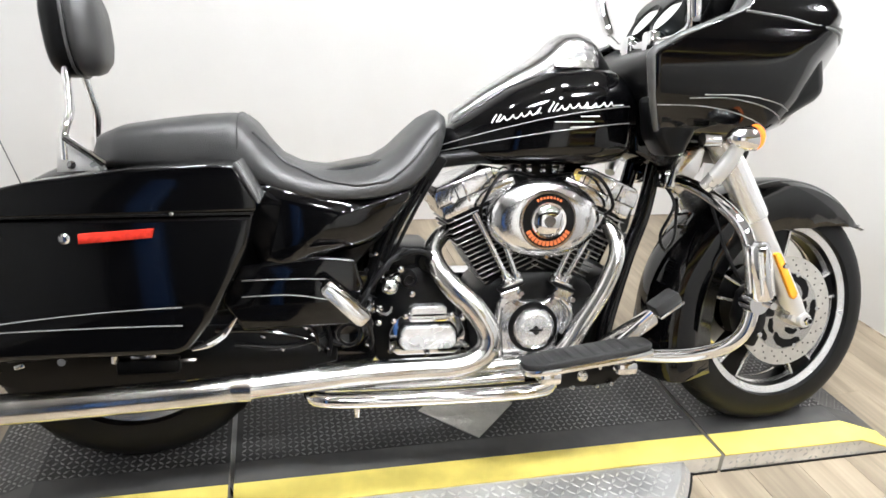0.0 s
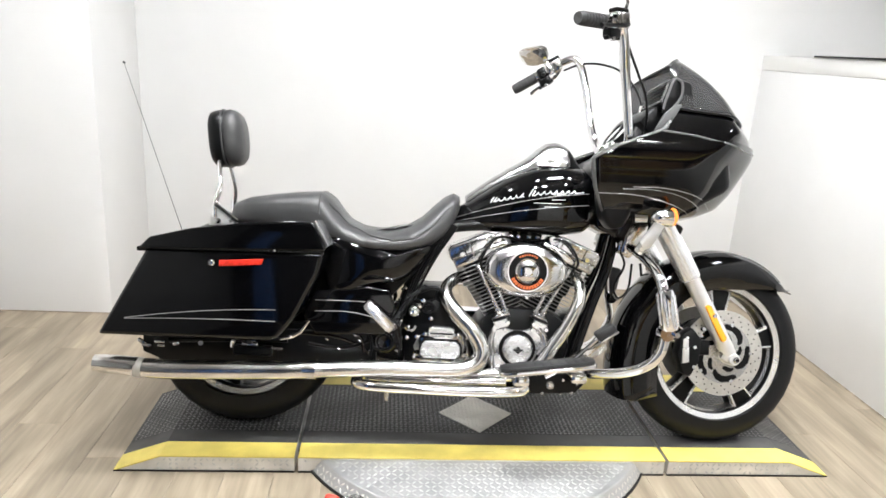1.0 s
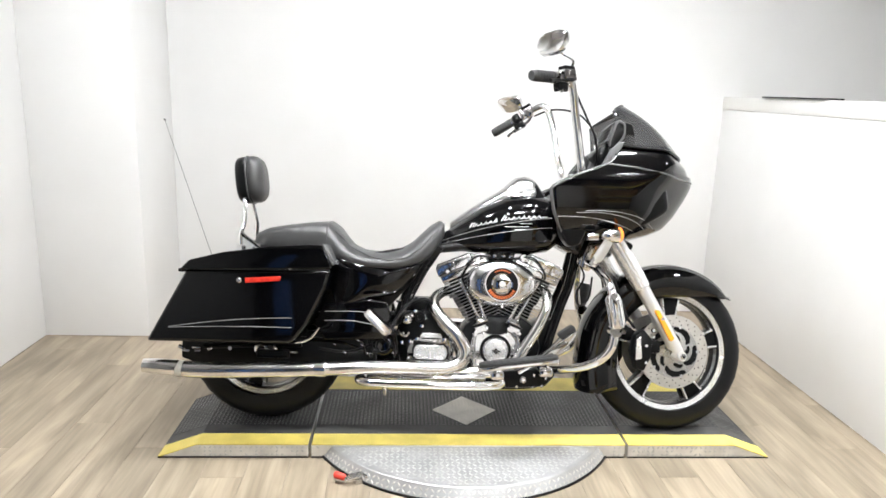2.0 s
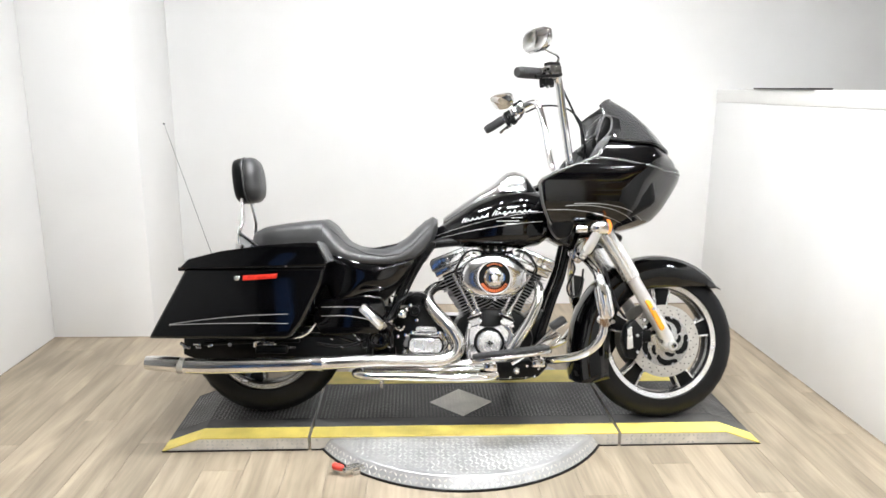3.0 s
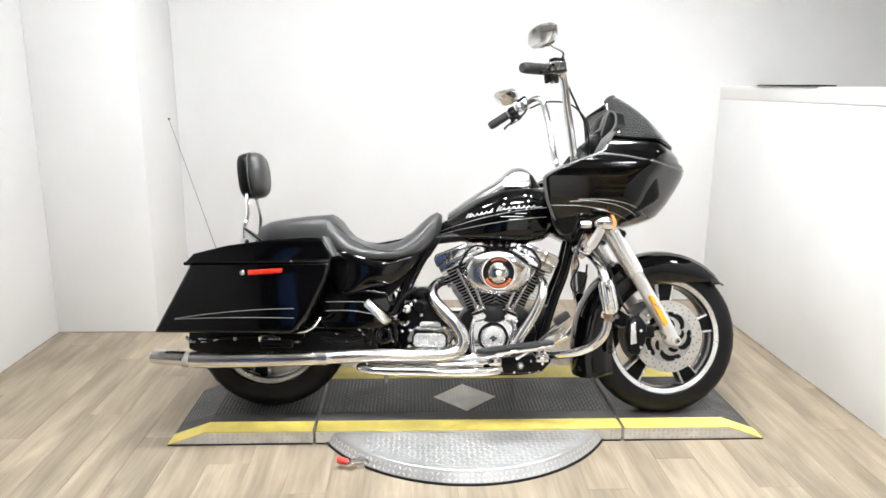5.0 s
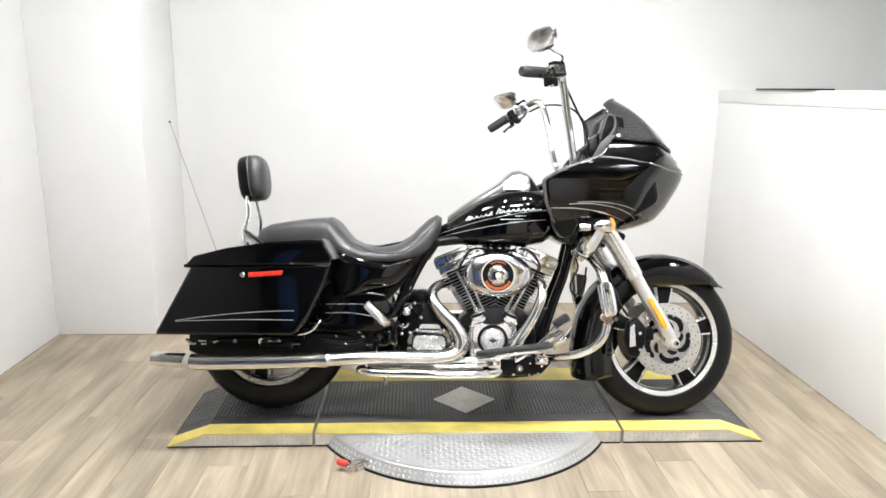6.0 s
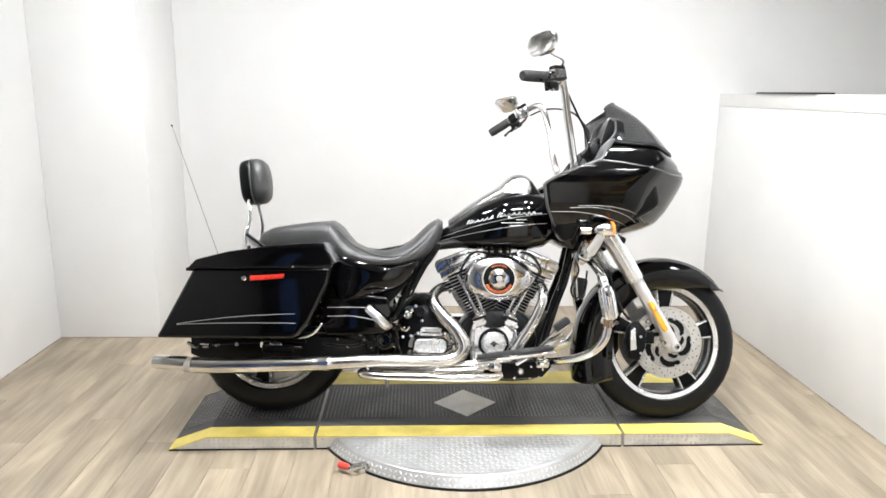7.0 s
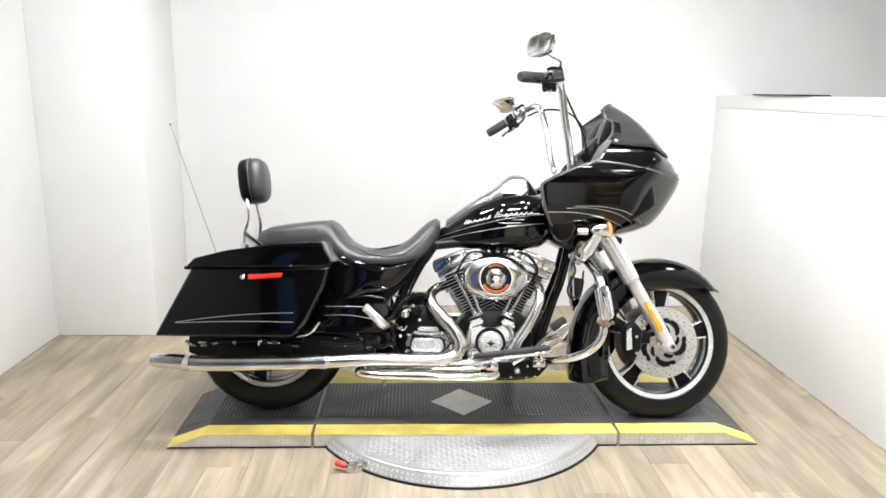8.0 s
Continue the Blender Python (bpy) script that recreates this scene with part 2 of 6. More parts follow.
def pillow(outline, y, depth, s=-1):
    """A rounded panel: a smooth outline in x and z that swells by depth towards side s."""
    loop = spline([(x, 0, z) for x, z in outline], 4, True)
    cx, cz = sum(p.x for p in loop) / len(loop), sum(p.z for p in loop) / len(loop)
    rings = [[(p.x, y - s * 0.02, p.z) for p in loop]]
    for k, d in ((1.0, 0.0), (0.975, 0.22), (0.91, 0.42), (0.8, 0.6), (0.65, 0.76), (0.45, 0.9), (0.25, 0.97), (0.08, 1.0)):
        rings.append([(cx + (p.x - cx) * k, y + s * depth * d, cz + (p.z - cz) * k) for p in loop])
    return skin(rings)


def moved(bm, m):
    bmesh.ops.transform(bm, matrix=m, verts=bm.verts)
    return bm


def mirrored(bm):
    bmesh.ops.scale(bm, vec=(1, -1, 1), verts=bm.verts)
    bmesh.ops.reverse_faces(bm, faces=bm.faces)
    return bm


def rx(a): return Matrix.Rotation(radians(a), 4, "X")
def ry(a): return Matrix.Rotation(radians(a), 4, "Y")
def rz(a): return Matrix.Rotation(radians(a), 4, "Z")


# ---- the room ----
LEFT, RIGHT, BACK, JUT, FRONT, TOP = -2.225, 1.644, 1.66, 1.09, -4.6, 3.1
FAR = 5.6


def wall(name, x0, x1, y0, y1, z0, z1, material, label):
    return tagged(part(name, rbox(((x0 + x1) / 2, (y0 + y1) / 2, (z0 + z1) / 2), (x1 - x0, y1 - y0, z1 - z0), 0.004), material),
                  label, "wall", kind="structure")


wall("wall_left", LEFT - 0.12, LEFT, -0.9, JUT + 0.12, 0, TOP, WALL, "smooth white painted wall beside the lift")
# out of view; tone set by reflections in the bag and muffler tip
wall("wall_left_front", LEFT - 0.12, LEFT, FRONT, -0.9, 0, TOP, MID_UNSEEN, "unseen wall beside the open floor, greyed for reflections")
wall("wall_jut", LEFT, -1.675, JUT, BACK + 0.12, 0, TOP, WALL, "short white wall stepping forward of the back wall")
wall("wall_back", -1.675, FAR, BACK, BACK + 0.12, 0, TOP, WALL, "plain white back wall behind the motorcycle")
wall("wall_half", RIGHT, RIGHT + 0.11, -0.4, BACK, 0, 1.302, WALL, "white half-height partition wall")
# out of view; grey picked to dim what the black paint reflects
wall("wall_half_front", RIGHT, RIGHT + 0.11, FRONT + 0.75, -0.4, 0, 1.302, GREY_UNSEEN, "unseen front run of the partition, greyed to dim reflections")
# unseen closing walls; dark and brown tones chosen for the paint's reflections
wall("wall_front", LEFT - 0.12, 1.95, FRONT - 0.12, FRONT, 0, TOP, DARK_WALL, "unseen dark wall opposite the lift, toned for reflections")
wall("wall_front_far", 1.95, FAR, FRONT - 0.12, FRONT, 0, TOP, BROWN_UNSEEN, "unseen wall beyond the partition, browned for fairing reflections")
wall("wall_far", FAR, FAR + 0.12, -0.6, BACK + 0.12, 0, TOP, GREY_UNSEEN, "grey wall beyond the partition")
# unseen too; white added to brighten reflections on the fairing nose
wall("wall_far_front", FAR, FAR + 0.12, FRONT - 0.12, -0.6, 0, TOP, WALL, "unseen wall beyond the partition, whitened for nose reflections")
tagged(part("partition_cap", rbox((RIGHT + 0.054, (FRONT + 0.75 + BACK) / 2, 1.34), (0.114, BACK - FRONT - 0.75, 0.076), 0.004), TRIM),
       "white painted cap on the half-height partition", "trim", kind="structure")
tagged(part("ceiling", rbox(((LEFT + FAR) / 2, (FRONT + BACK) / 2, TOP + 0.06), (FAR - LEFT + 0.24, BACK - FRONT + 0.24, 0.12), 0), CEILING),
       "plain pale ceiling with round downlights", "ceiling", kind="structure")
SEAM = mat("mottled_floor_seam", (0.3, 0.25, 0.2), 0.8, vary=0.5, scale=14)
for name, x0, x1, y0, y1 in (("trim_left", LEFT, LEFT + 0.006, -2.4, JUT), ("trim_jut", LEFT, -1.675, JUT - 0.006, JUT), ("trim_back", -1.675, RIGHT, BACK - 0.006, BACK), ("trim_half", RIGHT - 0.006, RIGHT, -2.4, BACK)):
    tagged(part(name, rbox(((x0 + x1) / 2, (y0 + y1) / 2, 0.0022), (x1 - x0, y1 - y0, 0.004), 0.001, seg=1), SEAM), "thin dark line where floor meets wall", "trim", kind="structure")
tray = part("flat_tray", rbox((RIGHT + 0.035, 0.88, 1.383), (0.1, 0.58, 0.008), 0.003), PLASTIC)
tagged(tray, "thin flat black tray lying on the partition cap", "tray")


LAMP_PANEL = glow("light_panel", (0.965, 0.985, 1.0), PANEL_GLOW)


def ceiling_light(x, y):
    lamp = thing("ceiling_light", "round white ceiling downlight with glowing lens", "ceiling light", pose(x, y, TOP), "ceiling lights")
    # baffle depth made up to dim the upper walls
    part("frame", lathe([(0.112, 0.0), (0.112, 0.05), (0.13, 0.052), (0.134, 0.044), (0.134, 0.0)], (0, 0, 0), 32, rx(-90).to_3x3(), loop=True), SATIN, lamp, "black baffle ring")
    part("diffuser", lathe([(0, 0.026), (0.1, 0.024), (0.11, 0.016), (0.11, 0.008), (0, 0.008)], (0, 0, 0), 32, rx(-90).to_3x3()), LAMP_PANEL, lamp, "glowing lens")
    return lamp


first_light = ceiling_light(-1.2, -0.15)
# unseen layout; last five added to lift the reflector, rack and far wall
for lx, ly in ((-0.3, -0.12), (0.36, -0.02), (1.0, -0.1), (-0.6, -1.2), (0.1, -1.3), (0.75, -1.15), (-0.2, -3.2), (0.65, -3.3), (1.4, -3.1), (2.3, -0.5), (3.1, -3.0)):
    copy_thing(first_light, pose(lx, ly, TOP))

# made-up white surface, out of view, to brighten the chrome's reflections
tagged(part("roller_door", join(*[rbox((0.75, FRONT + 0.03, 0.12 + 0.22 * k), (2.1, 0.05, 0.215), 0.008) for k in range(11)]), TRIM),
       "unseen white panels added for the chrome to reflect", "door", kind="structure")
# opposite the lift, unseen: made-up stand-ins for tones the black paint mirrors
locker = thing("locker", "unseen tall blue locker added for the saddlebag's blue reflection", "locker", pose(-1.56, FRONT, 0))
part("body", rbox((0, 0.2, 1.09), (0.34, 0.38, 2.1), 0.006), BLUE, locker)
part("door_leaf", rbox((0, 0.398, 1.09), (0.31, 0.018, 2.04), 0.003), BLUE, locker, "blue locker door")
part("plinth", rbox((0, 0.19, 0.02), (0.3, 0.34, 0.04), 0.002), DARK_WALL, locker)
part("handle", tube([(0.12, 0.405, 1.0), (0.12, 0.435, 1.0), (0.12, 0.435, 1.1), (0.12, 0.405, 1.1)], 0.006, sub=3), CHROME, locker)

# added out of view so the bag mirrors dark instead of floor
floor_mat = part("floor_mat", rbox(((LEFT - 0.6) / 2, (FRONT + 0.45 - 1.3) / 2, 0.006), (-0.6 - LEFT - 0.1, -1.3 - FRONT - 0.45, 0.012), 0.004), RUBBER)
tagged(floor_mat, "unseen black mat added to darken the saddlebag's reflections", "mat")

# made-up racks and boxes give the fairing brown and yellow to reflect
rack = thing("storage_rack", "unseen brown rack with yellow beams added for fairing reflections", "rack", pose(2.0, FRONT + 0.07, 0))
TIMBER = mat("brown_timber", (0.2, 0.11, 0.045), 0.6, vary=0.3, scale=9, stretch=(0.3, 1, 3), bump=0.1)
for px in (-0.85, 0.85):
    for py in (0.06, 0.5):
        part("post", rbox((px, py, 1.3), (0.06, 0.06, 2.6), 0.004), TIMBER, rack)
for pz in (0.55, 1.35, 2.15):
    part("shelf", rbox((0, 0.28, pz), (1.72, 0.52, 0.03), 0.003), TIMBER, rack)
    part("beam", rbox((0, 0.545, pz), (1.76, 0.03, 0.11), 0.004), YELLOW, rack, "yellow painted beam")
copy_thing(rack, pose(3.85, FRONT + 0.07, 0))
for k, (px, pz, w, h) in enumerate(((-0.5, 0.565, 0.5, 0.4), (0.2, 0.565, 0.55, 0.45), (-0.4, 1.365, 0.6, 0.5), (0.4, 1.365, 0.5, 0.4), (-0.1, 2.165, 0.7, 0.36))):
    tagged(part("carton", rbox((2.0 + px, FRONT + 0.34, pz + h / 2), (w, 0.4, h), 0.006), TIMBER), "unseen brown box added for fairing reflections", "carton", "cartons")

# ---- the lift ----
LIFT_Z = 0.055
LX = (-1.2, -1.057, -0.637, 0.578, 1.005, 1.147)
LY = (-0.19, -0.108, -0.035, 0.3, 0.345, 0.44)
lift = thing("motorcycle_lift", "low steel motorcycle platform with dark tread plate and yellow edges", "lift", pose(0, 0, 0))


def lift_height(x):
    return float(np.interp(x, [LX[0], LX[1], LX[4], LX[5]], [0.004, LIFT_Z, LIFT_Z, 0.004]))


def strip(xs, y0, y1, up, thick):
    """A plate lying on the lift between y0 and y1, following its ramps."""
    rings = []
    for x in xs:
        z = lift_height(x) + up
        rings.append([(x, y0, z - thick), (x, y1, z - thick), (x, y1, z), (x, y0, z)])
    return skin(rings)


for xs, nm in (((LX[0], LX[1], LX[2] - 0.006), "ramp_section"), ((LX[2] + 0.006, LX[3] - 0.006), "middle_section"), ((LX[3] + 0.006, LX[4], LX[5]), "ramp_section")):
    back = LY[3] + 0.004 if xs[0] < -1 else LY[5]
    rings = [[(x, LY[0], 0.0), (x, back, 0.0), (x, back, lift_height(x) - 0.002), (x, LY[0], lift_height(x) - 0.002)] for x in xs]
    sec = part(nm, skin(rings), STEEL_SIDE, lift, "bare steel section of the lift", angle=10)
    part("deck_plate", strip(xs, LY[2], LY[3], 0.0005, 0.003), DECK, sec, "dark worn tread plate", angle=10)
    part("deck_edge", strip(xs, LY[1], LY[2] - 0.001, 0.0005, 0.003), DECK_BAND, sec, "grey worn deck edge", angle=10)
    part("base_strip", skin([[(x, LY[0] - 0.003, 0.0), (x, LY[0] + 0.002, 0.0), (x, LY[0] + 0.002, 0.005), (x, LY[0] - 0.003, 0.005)] for x in xs]), RUBBER, sec, "black strip along the foot")
    part("yellow_stripe", strip(xs, LY[0] - 0.002, LY[1] - 0.001, 0.001, 0.004), YELLOW, sec, "yellow painted safety edge", angle=10)
    if back == LY[5]:
        part("yellow_stripe", strip(xs, LY[3] + 0.001, LY[5] + 0.002, 0.001, 0.004), YELLOW, sec, "yellow painted safety edge", angle=10)


def lozenges(places, size, high):
    """Raised tread marks as one mesh: (place, u axis, v axis)."""
    verts, faces = [], []
    for p, u, v in places:
        p, u, v = Vector(p), Vector(u), Vector(v)
        n = u.cross(v).normalized()
        k = len(verts)
        a, b = size
        for s, up in ((1.0, 0.0), (0.55, high)):
            verts += [p + u * a * s + n * up, p + v * b * s + n * up, p - u * a * s + n * up, p - v * b * s + n * up]
        faces += [(k, k + 1, k + 5, k + 4), (k + 1, k + 2, k + 6, k + 5), (k + 2, k + 3, k + 7, k + 6), (k + 3, k, k + 4, k + 7), (k + 4, k + 5, k + 6, k + 7)]
    me = bpy.data.meshes.new("tread_marks")
    me.from_pydata([tuple(v) for v in verts], [], faces)
    return me


def treads(name, places, size, high, material, parent):
    me = lozenges(places, size, high)
    me.materials.append(material)
    ob = new(name, me)
    ob.parent = parent
    return tagged(ob, "raised lozenge tread marks", kind="stuff")


S2 = math.sqrt(0.5)
DIAMOND = (-0.031, 0.098, 0.133, 0.131)
deck_marks = []
for i, x in enumerate(np.arange(-1.185, 1.14, 0.0155)):
    for j, y in enumerate(np.arange(LY[2] + 0.006, LY[3] - 0.004, 0.0155)):
        if abs(x - LX[2]) < 0.013 or abs(x - LX[3]) < 0.013:
            continue
        if abs(x - DIAMOND[0]) / DIAMOND[2] + abs(y - DIAMOND[1]) / DIAMOND[3] < 1.06:
            continue
        s = 1 if (i + j) % 2 else -1
        dz = 0.0 if LX[1] < x < LX[4] else (0.36 if x < 0 else -0.36)
        u = Vector((S2, s * S2, dz * S2)).normalized()
        v = Vector((-s * S2, S2, -s * dz * S2)).normalized()
        deck_marks.append(((x, y, lift_height(x) + 0.0006), u, v))
treads("deck_treads", deck_marks, (0.0085, 0.0032), 0.0011, TREAD, lift)
dia = part("steel_diamond", slab([(DIAMOND[0] - DIAMOND[2], 0), (DIAMOND[0], -DIAMOND[3]), (DIAMOND[0] + DIAMOND[2], 0), (DIAMOND[0], DIAMOND[3])], 0, 0.003, 0),
           STEEL_SIDE, lift, "bare steel diamond set into the deck")
dia.matrix_basis = pose(0, DIAMOND[1], LIFT_Z + 0.0005, 90)
dia_marks = []
for i, x in enumerate(np.arange(-0.13, 0.131, 0.014)):
    for j, y in enumerate(np.arange(-0.13, 0.131, 0.014)):
        if abs(x) / DIAMOND[2] + abs(y) / DIAMOND[3] < 0.93:
            s = 1 if (i + j) % 2 else -1
            dia_marks.append(((DIAMOND[0] + x, DIAMOND[1] + y, LIFT_Z + 0.0036), (S2, s * S2, 0), (-s * S2, S2, 0)))
treads("diamond_treads", dia_marks, (0.007, 0.003), 0.001, STEEL_SIDE, lift)
random.seed(5)
front_marks = []
for i, x in enumerate(np.arange(-1.14, 1.1, 0.019)):
    for j, z in enumerate((0.012, 0.027, 0.042)):
        if z < lift_height(x) - 0.008 and abs(x - LX[2]) > 0.02 and abs(x - LX[3]) > 0.02 and not -0.6 < x < 0.52 and random.random() < 0.62 + 0.3 * (z > 0.03):
            s = 1 if (i + j) % 2 else -1
            front_marks.append(((x, LY[0] - 0.0003, z), (S2, 0, s * S2), (-s * S2, 0, S2)))
treads("front_treads", front_marks, (0.0085, 0.0033), 0.0012, BRIGHT_TREAD, lift)

TT = (-0.045, 0.134, 0.632)
table = thing("turntable", "round bare tread-plate turntable under the lift", "turntable", pose(TT[0], TT[1], 0))
part("disc_plate", moved(lathe([(0.0, 0.046), (TT[2] - 0.03, 0.046), (TT[2] - 0.026, 0.044), (TT[2], 0.004), (TT[2], 0.0), (0.0, 0.0)], n=96), rx(90) @ Matrix.Identity(4)), STEEL, table, angle=20)
part("rubber_skirt", moved(lathe([(TT[2] + 0.003, 0.008), (TT[2] + 0.003, 0.0), (0.3, 0.0), (0.3, 0.008)], n=96), rx(90)), RUBBER, table, "black strip round the foot")
table_marks = []
for i, x in enumerate(np.arange(-0.62, 0.621, 0.02)):
    for j, y in enumerate(np.arange(-0.62, -0.31, 0.02)):
        if x * x + y * y < (TT[2] - 0.044) ** 2:
            s = 1 if (i + j) % 2 else -1
            table_marks.append(((x, y, 0.0463), (S2, s * S2, 0), (-s * S2, S2, 0)))
treads("table_treads", table_marks, (0.0115, 0.0042), 0.0015, BRIGHT_TREAD, table)
rim_marks = []
for i, a in enumerate(np.arange(198, 342, 1.9)):
    for j, z in enumerate((0.012, 0.028)):
        s = 1 if (i + j) % 2 else -1
        c, sn = math.cos(radians(a)), math.sin(radians(a))
        tang = Vector((-sn, c, 0))
        slope = Vector((-c * 0.545, -sn * 0.545, 0.838))
        r = TT[2] - 0.65 * (z - 0.001)
        rim_marks.append(((r * c, r * sn, z + 0.003), tang * S2 + slope * (s * S2), tang * (-s * S2) + slope * S2))
treads("rim_treads", rim_marks, (0.0095, 0.0036), 0.0011, STEEL_SIDE, table)

lever = thing("lift_lever", "slotted steel locking lever with a red cap beside the turntable", "lever", pose(-0.485, -0.365, 0.0))
for k in range(3):
    part("bracket_bar", rbox((0.026 + 0.004 * k, -0.018 + 0.016 * k, 0.028), (0.062, 0.007, 0.008), 0.002, rz(24)), WHEEL_SILVER, lever, "slotted steel bracket")
for bx in (-0.004, 0.062):
    part("bracket_end", rbox((bx, -0.009 + (bx - 0.008) * 0.42, 0.026), (0.01, 0.045, 0.009), 0.002, rz(24)), WHEEL_SILVER, lever)
part("bracket_foot", rbox((0.04, 0.0, 0.011), (0.03, 0.03, 0.022), 0.003, rz(24)), WHEEL_SILVER, lever)
part("grip", tube([(-0.004, -0.004, 0.024), (-0.012, -0.004, 0.026), (-0.038, 0.003, 0.03), (-0.044, 0.005, 0.03)], [0.009, 0.013, 0.0135, 0.008], sub=4), HANDLE_RED, lever, "red plastic cap")

# ---- the motorcycle: built upright, then leant on its side stand ----
LEAN_AWAY, YAW = 13.4, -2.6
bike = thing("motorcycle", "gloss black touring motorcycle with chrome engine, parked leaning on its stand", "motorcycle",
             Matrix.Translation((0.008, 0.006, LIFT_Z + 0.002)) @ rz(YAW) @ rx(-LEAN_AWAY))
FX, RX_, AZ, TYRE = 0.8065, -0.845, 0.318, 0.318
STEER = Matrix.Translation((0.755, 0, 0.3)) @ Matrix.Rotation(radians(6.9), 4, Vector((-0.42, 0, 0.91))) @ Matrix.Translation((-0.79, 0, -0.3))


# wheels
def tyre_bm(r_out, r_in, half):
    prof = []
    for k in range(25):
        a = math.pi * k / 24
        y = -half * math.cos(a)
        prof.append((r_in + (r_out - r_in) * (math.sin(a) ** 0.62), y))
    prof += [(r_in - 0.004, half * 0.8), (r_in - 0.004, -half * 0.8)]
    return lathe(prof, n=72, loop=True)


def tread_grooves(r_out, half, n):
    """Slanted raised ribs between the grooves of a tyre."""
    out = bmesh.new()
    for k in range(n):
        for s in (-1, 1):
            a0 = 2 * math.pi * (k + 0.25 * s) / n
            pts = []
            for q in range(4):
                y = s * half * (0.25 + 0.17 * q)
                c = math.acos(max(-1, min(1, -y / half)))
                r = r_out * 0.999 - (1 - math.sin(c) ** 0.62) * (r_out * 0.26) + 0.0004
                a = a0 + 0.035 * q
                pts.append((r * math.cos(a), y, r * math.sin(a)))
            tube(pts, 0.0013, n=4, sub=1, bm=out)
    return out


def wheel(name, cx, half, r_rim, spoke0, discs, label, m):
    w = part(name, join(
        lathe([(r_rim - 0.022, -half * 0.72), (r_rim, -half * 0.72), (r_rim + 0.002, -half * 0.6), (r_rim - 0.012, -half * 0.4), (r_rim - 0.02, 0),
               (r_rim - 0.012, half * 0.4), (r_rim + 0.002, half * 0.6), (r_rim, half * 0.72), (r_rim - 0.022, half * 0.72), (r_rim - 0.03, 0)], n=72, loop=True),
        lathe([(0, -0.06), (0.035, -0.06), (0.045, -0.045), (0.045, 0.045), (0.035, 0.06), (0, 0.06)], n=32)), SATIN, bike, label)
    w.matrix_basis = m @ pose(cx, 0, AZ - (0.01 if cx > 0 else 0.0))
    part("tyre", tyre_bm(TYRE, r_rim + 0.002, half), RUBBER, w, "black road tyre", angle=60)
    tagged(part("tyre_treads", tread_grooves(TYRE, half, 34), RUBBER, w), kind="stuff")
    for s in (-1, 1):
        part("rim_edge", lathe([(r_rim - 0.026, s * half * 0.28), (r_rim - 0.0165, s * half * 0.7), (r_rim + 0.006, s * half * 0.73), (r_rim + 0.007, s * (half * 0.73 + 0.004)),
                                (r_rim + 0.002, s * (half * 0.73 + 0.007)), (r_rim - 0.0195, s * (half * 0.7 + 0.003)), (r_rim - 0.029, s * half * 0.28)], n=72, loop=True), MACHINED, w, "machined bright rim edge")
    part("hub_web", lathe([(0, -0.045), (0.1, -0.045), (0.115, -0.03), (0.115, 0.03), (0.1, 0.045), (0, 0.045)], n=40), SATIN, w, "black cast wheel centre")
    for k in range(5):
        a = radians(spoke0 + 72 * k)
        outline = [(0.03, -0.022), (0.09, -0.019), (0.15, -0.025), (r_rim - 0.014, -0.037), (r_rim - 0.014, 0.037), (0.15, 0.025), (0.09, 0.019), (0.03, 0.022)]
        sp = part("spoke", slab(outline, -0.036, 0.036, 0.004), SATIN, w, "black cast spoke")
        sp.matrix_basis = Matrix.Rotation(-a, 4, "Y")
        for s in (-1, 1):
            ed = part("spoke_edge", slab([(0.1, s * 0.0195 - 0.003), (0.15, s * 0.025 - 0.0036), (r_rim - 0.012, s * 0.037 - 0.0045),
                                          (r_rim - 0.012, s * 0.037 + 0.0045), (0.15, s * 0.025 + 0.0036), (0.1, s * 0.0195 + 0.003)], -0.0395, -0.02, 0.0012, 1), MACHINED, w, "machined spoke edge")
            ed.matrix_basis = Matrix.Rotation(-a, 4, "Y")
    for s in discs:
        disc(w, s)
    return w


